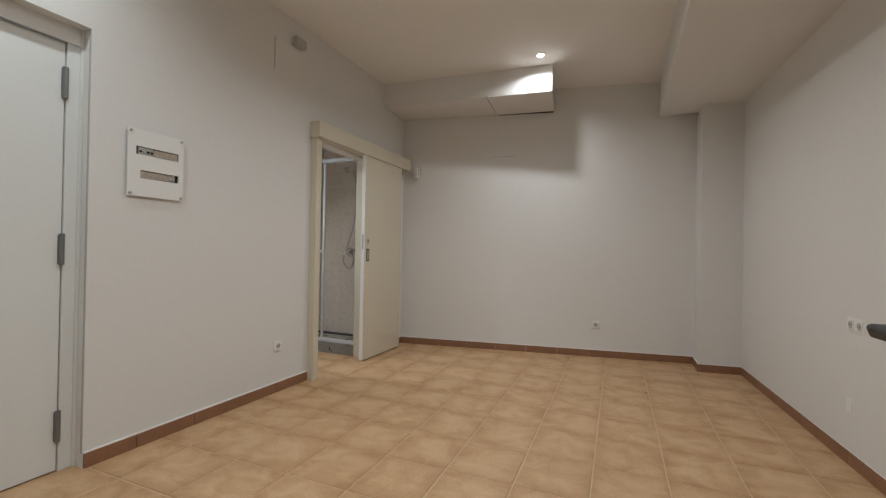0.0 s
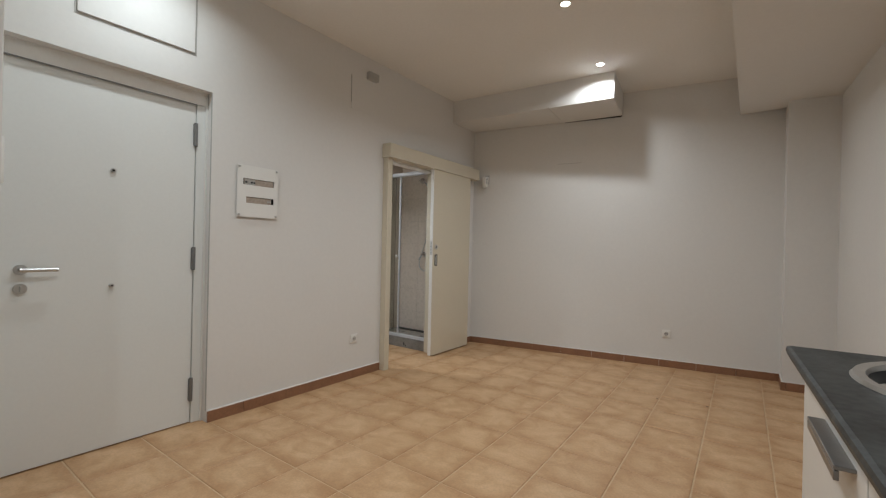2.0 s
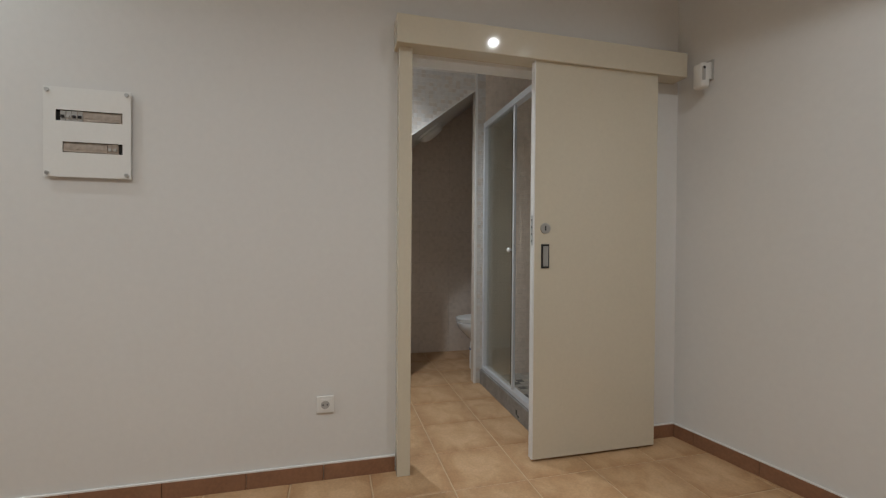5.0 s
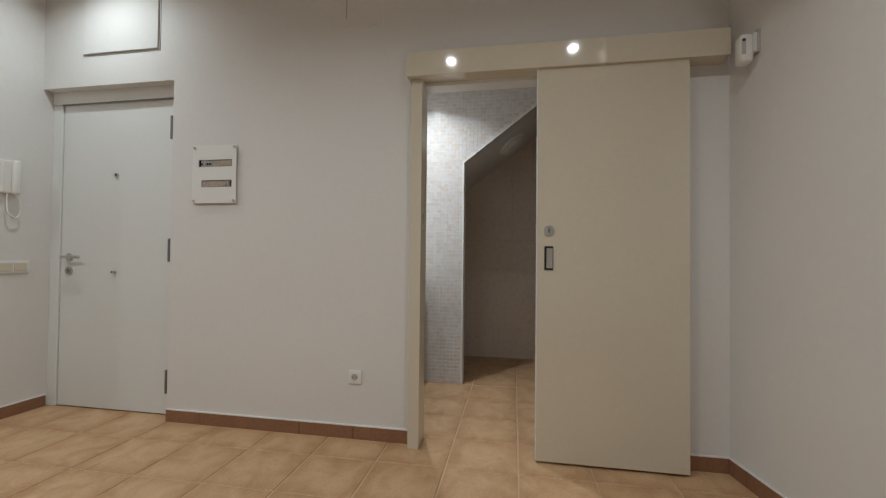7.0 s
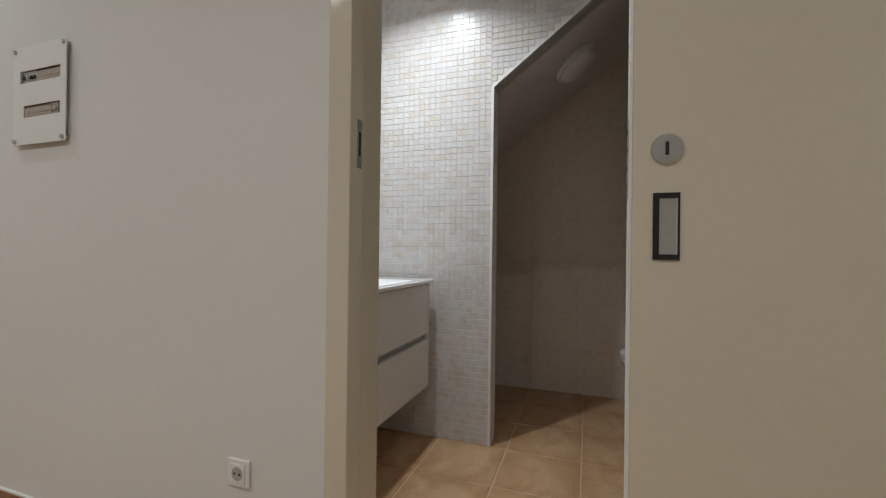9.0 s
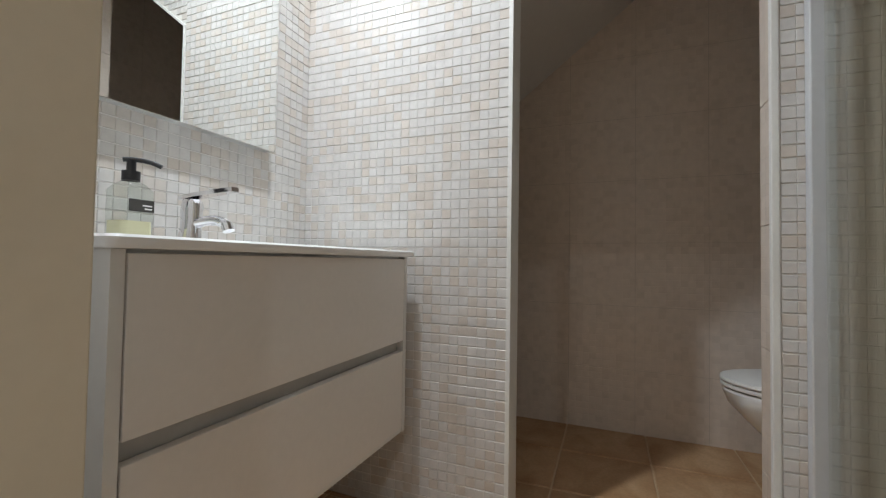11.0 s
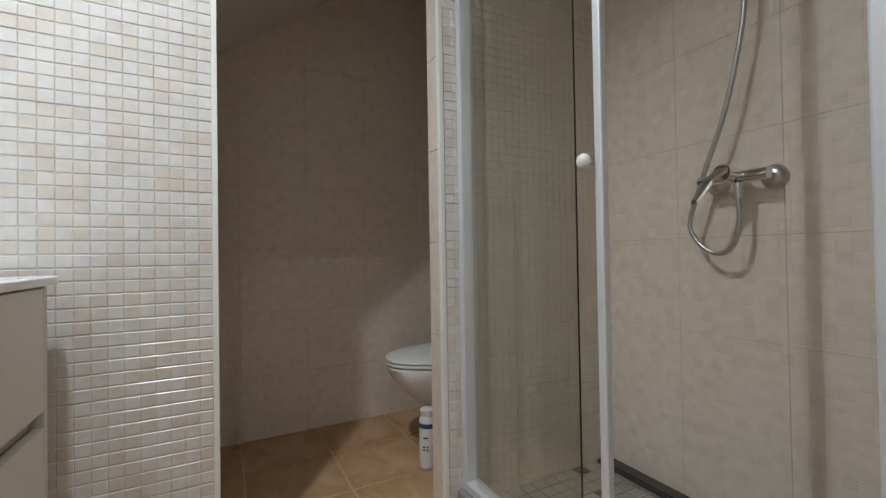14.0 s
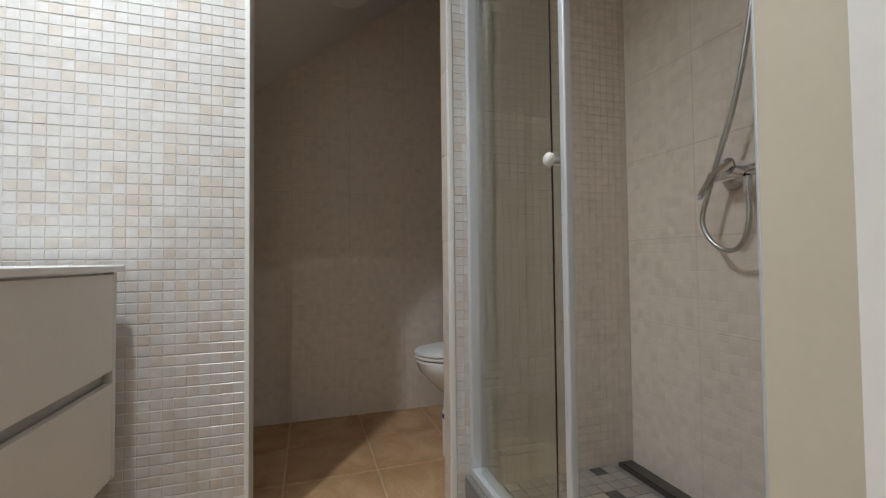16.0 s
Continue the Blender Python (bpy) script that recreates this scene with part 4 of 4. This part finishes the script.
# ---- shower ----
GY = 2.437
curb = thing("shower_curb", -0.63, GY, 0, "mottled grey stone shower curb", "curb", kind="structure")
part("stone", boxed(-1.126, BX1, GY - 0.04, GY + 0.05, 0, 0.112, bevel=0.004), M_STONE, curb)
part("chip", boxed(-0.42, -0.405, GY - 0.0415, GY - 0.0395, 0.03, 0.06), M_DARK, curb, "small dark chips")
part("chip", boxed(-0.395, -0.375, GY - 0.0415, GY - 0.0395, 0.022, 0.034), M_DARK, curb)
screen = thing("shower_screen", -0.63, GY, 0.112, "white-framed glass shower screen with one panel slid open", "shower screen")
part("rail_bottom", boxed(-1.126, -0.108, GY - 0.022, GY + 0.028, 0.112, 0.142, bevel=0.004), M_ALU, screen)
part("rail_top", boxed(-1.126, -0.108, GY - 0.022, GY + 0.028, 2.02, 2.062, bevel=0.004), M_ALU, screen)
part("post", boxed(-1.126, -1.098, GY - 0.022, GY + 0.028, 0.142, 2.02, bevel=0.004), M_ALU, screen)
part("post", boxed(-0.130, -0.108, GY - 0.022, GY + 0.028, 0.142, 2.02, bevel=0.004), M_ALU, screen)
g = part("fixed_pane", boxed(-1.098, -0.637, GY + 0.012, GY + 0.017, 0.142, 2.02), M_GLASS, screen, "clear greenish glass")
g.visible_shadow = False
part("edge_seal", boxed(-0.637, -0.6355, GY + 0.0125, GY + 0.0165, 0.142, 2.02), M_DARK, g, "dark pane edge")
g = part("sliding_pane", boxed(-1.05, -0.552, GY - 0.012, GY - 0.007, 0.150, 2.015), M_GLASS, screen, "clear greenish glass")
g.visible_shadow = False
part("pull_profile", boxed(-0.552, -0.531, GY - 0.019, GY, 0.146, 2.018, bevel=0.004), M_ALU, g, "white upright profile")
kn = part("knob", rod(bmesh.new(), (-0.562, GY - 0.012, 1.068), (-0.562, GY - 0.032, 1.068), 0.007), M_STEEL, g, smooth=True)
part("knob_cap", loft([[(-0.562 + r * math.cos(2 * math.pi * k / 20), GY - d, 1.068 + r * math.sin(2 * math.pi * k / 20)) for k in range(20)] for r, d in ((0.009, 0.030), (0.015, 0.034), (0.016, 0.041), (0.012, 0.048), (0.004, 0.051))]),
     M_PLASTIC, g, "white round knob", True)

drain = thing("shower_drain", -0.63, 3.05, 0.046, "dark steel linear shower drain along the wall", "drain")
part("channel", boxed(-1.125, BX1 - 0.002, 3.030, 3.092, 0.046, 0.060), M_GRATE, drain)
part("slot", boxed(-1.11, BX1 - 0.02, 3.034, 3.041, 0.060, 0.0612), M_DARK, drain)

mx = thing("shower_mixer", -0.60, BY1, 1.086, "chrome wall-mounted shower mixer with lever", "shower mixer")
for x in (-0.53, -0.68):
    part("rosette", loft([[(x + r * math.cos(2 * math.pi * k / 24), BY1 - d, 1.082 + r * math.sin(2 * math.pi * k / 24)) for k in range(24)] for r, d in ((0.034, 0.0), (0.034, 0.006), (0.026, 0.018), (0.014, 0.024))]), M_STEEL, mx, smooth=True)
    part("union", rod(bmesh.new(), (x, BY1 - 0.02, 1.082), (x, BY1 - 0.07, 1.086), 0.012), M_CHROME, mx, smooth=True)
part("bar", rod(bmesh.new(), (-0.70, BY1 - 0.066, 1.086), (-0.515, BY1 - 0.066, 1.086), 0.017, 20), M_CHROME, mx, smooth=True)
part("cartridge", rod(bmesh.new(), (-0.605, BY1 - 0.05, 1.09), (-0.605, BY1 - 0.125, 1.095), 0.024, 24), M_CHROME, mx, smooth=True)
part("lever", loft([[(-0.612 + dx + s * w, BY1 - 0.125 + dy, 1.10 + dz + u) for s, u in ((-1, 0.008), (1, 0.008), (1, -0.004), (-1, -0.004))] for dx, dy, dz, w in ((0.008, 0, 0, 0.017), (-0.02, -0.02, -0.03, 0.013), (-0.05, -0.035, -0.085, 0.008))]), M_CHROME, mx)
part("outlet", rod(bmesh.new(), (-0.590, BY1 - 0.07, 1.07), (-0.590, BY1 - 0.07, 1.025), 0.011), M_CHROME, mx, smooth=True)
sh = thing("shower_handset", -0.65, BY1 - 0.05, 2.04, "chrome hand shower on a wall bracket with steel hose", "shower head")
part("bracket", rod(bmesh.new(), (-0.60, BY1, 2.02), (-0.60, BY1 - 0.06, 2.04), 0.016), M_CHROME, sh, smooth=True)
part("handle", rod(bmesh.new(), (-0.59, BY1 - 0.05, 1.96), (-0.66, BY1 - 0.11, 2.075), 0.012, 16, 0.014), M_CHROME, sh, smooth=True)
part("head", rod(bmesh.new(), (-0.66, BY1 - 0.10, 2.08), (-0.672, BY1 - 0.125, 2.045), 0.026, 24, 0.042), M_CHROME, sh, smooth=True)
HY = BY1 - 0.07
part("hose", tube([(-0.590, HY, 1.03), (-0.590, HY, 0.95), (-0.612, HY, 0.885), (-0.655, HY, 0.868), (-0.705, HY, 0.90), (-0.732, HY, 0.960), (-0.706, HY, 1.05), (-0.672, HY, 1.145), (-0.625, HY, 1.27), (-0.585, HY, 1.43), (-0.561, HY, 1.585), (-0.560, HY, 1.80), (-0.588, BY1 - 0.05, 1.962)], 0.0075), M_STEEL, sh, "ribbed steel hose", True)


# ---- tiles ----
def piece_mesh(name, w, h, d, edge, mat):
    """A flat piece w by h in its local x and y, its face at z = d, with a sloped edge."""
    me = bpy.data.meshes.new(name)
    a, b = w / 2, h / 2
    c, e = a - edge, b - edge
    vs = [(-a, -b, 0), (a, -b, 0), (a, b, 0), (-a, b, 0), (-a, -b, d - edge), (a, -b, d - edge), (a, b, d - edge), (-a, b, d - edge), (-c, -e, d), (c, -e, d), (c, e, d), (-c, e, d)]
    fs = [(8, 9, 10, 11)]
    for lo, hi in ((0, 4), (4, 8)):
        for k in range(4):
            fs.append((lo + k, lo + (k + 1) % 4, hi + (k + 1) % 4, hi + k))
    me.from_pydata(vs, [], fs)
    me.materials.append(mat)
    return me


def joined_pieces(name, me, poses, parent, label):
    vs, fs = [], []
    base = [v.co.copy() for v in me.vertices]
    faces = [tuple(p.vertices) for p in me.polygons]
    for m in poses:
        o = len(vs)
        vs += [tuple(m @ v) for v in base]
        fs += [tuple(o + i for i in f) for f in faces]
    out = bpy.data.meshes.new(name)
    out.from_pydata(vs, [], fs)
    out.materials.append(me.materials[0])
    ob = new(name, out)
    ob.parent = parent
    return tagged(ob, label, kind="stuff")


def wall_pose(face, u, z):
    """A pose on a bathroom wall: u along it, z up, the local z axis out of it."""
    if face == "mosaic":
        return Matrix.Translation((BX0 - 0.006, u, z)) @ Matrix(((0, 0, 1, 0), (1, 0, 0, 0), (0, 1, 0, 0), (0, 0, 0, 1)))
    if face == "vanity":
        return Matrix.Translation((u, BY0 - 0.006, z)) @ Matrix(((-1, 0, 0, 0), (0, 0, 1, 0), (0, 1, 0, 0), (0, 0, 0, 1)))
    if face == "shower":
        return Matrix.Translation((u, BY1 + 0.008, z)) @ Matrix(((1, 0, 0, 0), (0, 0, -1, 0), (0, 1, 0, 0), (0, 0, 0, 1)))
    if face == "alcove":
        return Matrix.Translation((AX - 0.008, u, z)) @ Matrix(((0, 0, 1, 0), (1, 0, 0, 0), (0, 1, 0, 0), (0, 0, 0, 1)))
    if face == "inner":
        return Matrix.Translation((-1.133, u, z)) @ Matrix(((0, 0, 1, 0), (1, 0, 0, 0), (0, 1, 0, 0), (0, 0, 0, 1)))
    if face == "side":
        return Matrix.Translation((-1.213, u, z)) @ Matrix(((0, 0, -1, 0), (-1, 0, 0, 0), (0, 1, 0, 0), (0, 0, 0, 1)))
    if face == "end":
        return Matrix.Translation((u, 2.361, z)) @ Matrix(((1, 0, 0, 0), (0, 0, -1, 0), (0, 1, 0, 0), (0, 0, 0, 1)))
    return Matrix.Translation((-WT, u, z)) @ Matrix(((0, 0, -1, 0), (-1, 0, 0, 0), (0, 1, 0, 0), (0, 0, 0, 1)))


MP = 0.0307
chip = piece_mesh("mosaic", MP - 0.0002, MP - 0.0026, 0.006, 0.0014, M_MOSAIC)
SHEET = MP * 10
sheet = piece_mesh("sheet", SHEET - 0.0022, SHEET - 0.0022, 0.0040, 0.0004, M_SHEET)


def sheets(face, u_joint, u0, u1, keep=lambda u, z: True):
    """Pressed backs of ten by ten squares, their joints counted from u_joint and from the floor."""
    out = []
    first = u_joint - math.ceil((u_joint - u0) / SHEET) * SHEET
    for i in range(int((u1 - first) / SHEET) + 1):
        for j in range(8):
            u, z = first + (i + 0.5) * SHEET, (j + 0.5) * SHEET
            if u0 - 0.01 < u - SHEET / 2 and u + SHEET / 2 < u1 + 0.01 and keep(u, z):
                out.append(wall_pose(face, u, z))
    return out


rng = random.Random(4)


def chips(face, u0, u1, z0, z1, keep=lambda u, z: True, from_high=False):
    out = []
    cols, rows = math.ceil((u1 - u0) / MP - 0.3), int((z1 - z0) / MP)
    for i in range(cols):
        for j in range(rows):
            u = (u1 - (i + 0.5) * MP) if from_high else (u0 + (i + 0.5) * MP)
            z = z0 + (j + 0.5) * MP
            if keep(u, z):
                p = wall_pose(face, u, z) @ pose(0, 0, rng.uniform(-0.0004, 0.0004), rng.uniform(-0.3, 0.3), rng.uniform(-0.3, 0.3), rng.uniform(-0.5, 0.5))
                out.append((u, z, p))
    return out


all_m = chips("mosaic", BY0, 1.703, 0, BATH_CEIL, from_high=True)
all_m += chips("mosaic", 1.703, 2.353, 1.83, BATH_CEIL, lambda u, z: z > soffit(u) + 0.034)
near = [c for c in all_m if 1.40 < c[0] < 1.71 and 0.55 < c[1] < 1.47]
for u, z, p in near:
    ob = new("mosaic_tile", chip)
    ob.parent = wall_mosaic
    ob.matrix_basis = p
joined_pieces("mosaic_field", chip, [c[2] for c in all_m if not (1.40 < c[0] < 1.71 and 0.55 < c[1] < 1.47)], wall_mosaic, "cream glazed mosaic tiles")
joined_pieces("mosaic_field", chip, [c[2] for c in chips("vanity", BX0, BX1, 0, BATH_CEIL)], wall_vanity, "cream glazed mosaic tiles")
joined_pieces("mosaic_field", chip, [c[2] for c in chips("west", BY0, OPEN0 - 0.05, 0, BATH_CEIL)] + [c[2] for c in chips("west", OPEN1, BY1, 0, BATH_CEIL)]
              + [c[2] for c in chips("west", OPEN0 - 0.05, OPEN1, 2.08, BATH_CEIL)], wall_west, "cream glazed mosaic tiles")
INNER = chips("inner", 2.370, 3.10, 0, BATH_CEIL)
joined_pieces("mosaic_field", chip, [c[2] for c in INNER if c[0] < 2.43], partition, "cream glazed mosaic tiles")
chip_flat = piece_mesh("mosaic", MP - 0.0004, MP - 0.0012, 0.0055, 0.0010, M_TILE)
joined_pieces("shower_mosaic", chip_flat, [c[2] for c in INNER if c[0] >= 2.43], partition, "beige shower mosaic tiles")

TS = 0.308
big = piece_mesh("wall_tile", TS - 0.0014, TS - 0.0014, 0.008, 0.0008, M_TILE)
for face, u0, n, parent in (("shower", -1.125, 3, wall_shower), ("alcove", 1.175, 6, wall_alcove), ("shower", AX + 0.002, 3, wall_shower), ("side", 2.37, 2, partition)):
    for i in range(n):
        for j in range(9):
            u, z = u0 + (i + 0.5) * TS, (j + 0.5) * TS - 0.006
            if face == "alcove" and z - TS / 2 > soffit(u) + 0.1 or face == "side" and j > 7:
                continue
            ob = new("wall_tile", big)
            ob.parent = parent
            ob.matrix_basis = wall_pose(face, u, z)
end_tile = piece_mesh("end_tile", 0.072, TS - 0.002, 0.008, 0.001, M_TILE)
for j in range(8):
    ob = new("wall_tile", end_tile)
    ob.parent = partition
    ob.matrix_basis = wall_pose("end", -1.180, (j + 0.5) * TS - 0.006)
joined_pieces("mosaic_strip", chip, [c[2] for c in chips("shower", -1.125 + 3 * TS, BX1, 0, BATH_CEIL)], wall_shower, "narrow cut tile strip")

joined_pieces("mosaic_sheet", sheet, sheets("mosaic", 1.703, BY0 - 0.16, 1.703) + sheets("mosaic", 1.703, 1.703, 2.353, lambda u, z: z - SHEET / 2 > soffit(u + SHEET / 2)),
              wall_mosaic, "glazed sheets behind the mosaic squares")
joined_pieces("mosaic_sheet", sheet, sheets("vanity", -0.742, BX0, BX1), wall_vanity, "glazed sheets behind the mosaic squares")

tray = tagged(part("shower_tray", boxed(-1.127, BX1, GY + 0.05, BY1, -0.004, 0.046), M_STONE), "shower floor of grey and beige stone mosaic", "shower tray", kind="structure")
slate = piece_mesh("slate", 0.0475, 0.0475, 0.010, 0.001, M_TRAY)
for i in range(20):
    for j in range(10):
        ob = new("slate_tile", slate)
        ob.parent = tray
        ob.matrix_basis = Matrix.Translation((-1.100 + i * 0.0505, GY + 0.078 + j * 0.0505, 0.046))

stone = piece_mesh("floor_tile", PX - 0.0065, PY - 0.0065, 0.008, 0.003, M_FLOOR)
LAY = Matrix.Translation((1.61, 0.765, 0)) @ pose(0, 0, 0, 0, 0, 0.7) @ Matrix.Translation((-1.61, -0.765, 0))
hx, hy = PX / 2, PY / 2
for i in range(-8, 12):
    for j in range(-12, 11):
        x, y = TX0 + (i + 0.5) * PX, TY0 + (j + 0.5) * PY
        if x - hx > right_x(y) + 0.05 or y - hy > far_y(max(x, 0)) + 0.08 or x + hx < AX - 0.1 or y - hy < SOUTH - 0.3:
            continue
        if x + hx < -0.13 and (y + hy < BY0 - 0.1 or y - hy > BY1 + 0.02) or y + hy < STUB_Y - 0.05 and x + hx < STUB_X - 0.05:
            continue
        if x - hx > BX0 - 0.08 and x + hx < BX1 - 0.05 and y - hy > GY + 0.1:
            continue
        ob = new("floor_tile", stone)
        ob.parent = floor
        ob.matrix_basis = LAY @ Matrix.Translation((x, y, -0.008)) @ pose(0, 0, 0, rng.uniform(-0.04, 0.04), rng.uniform(-0.04, 0.04), rng.choice((0, 180)))
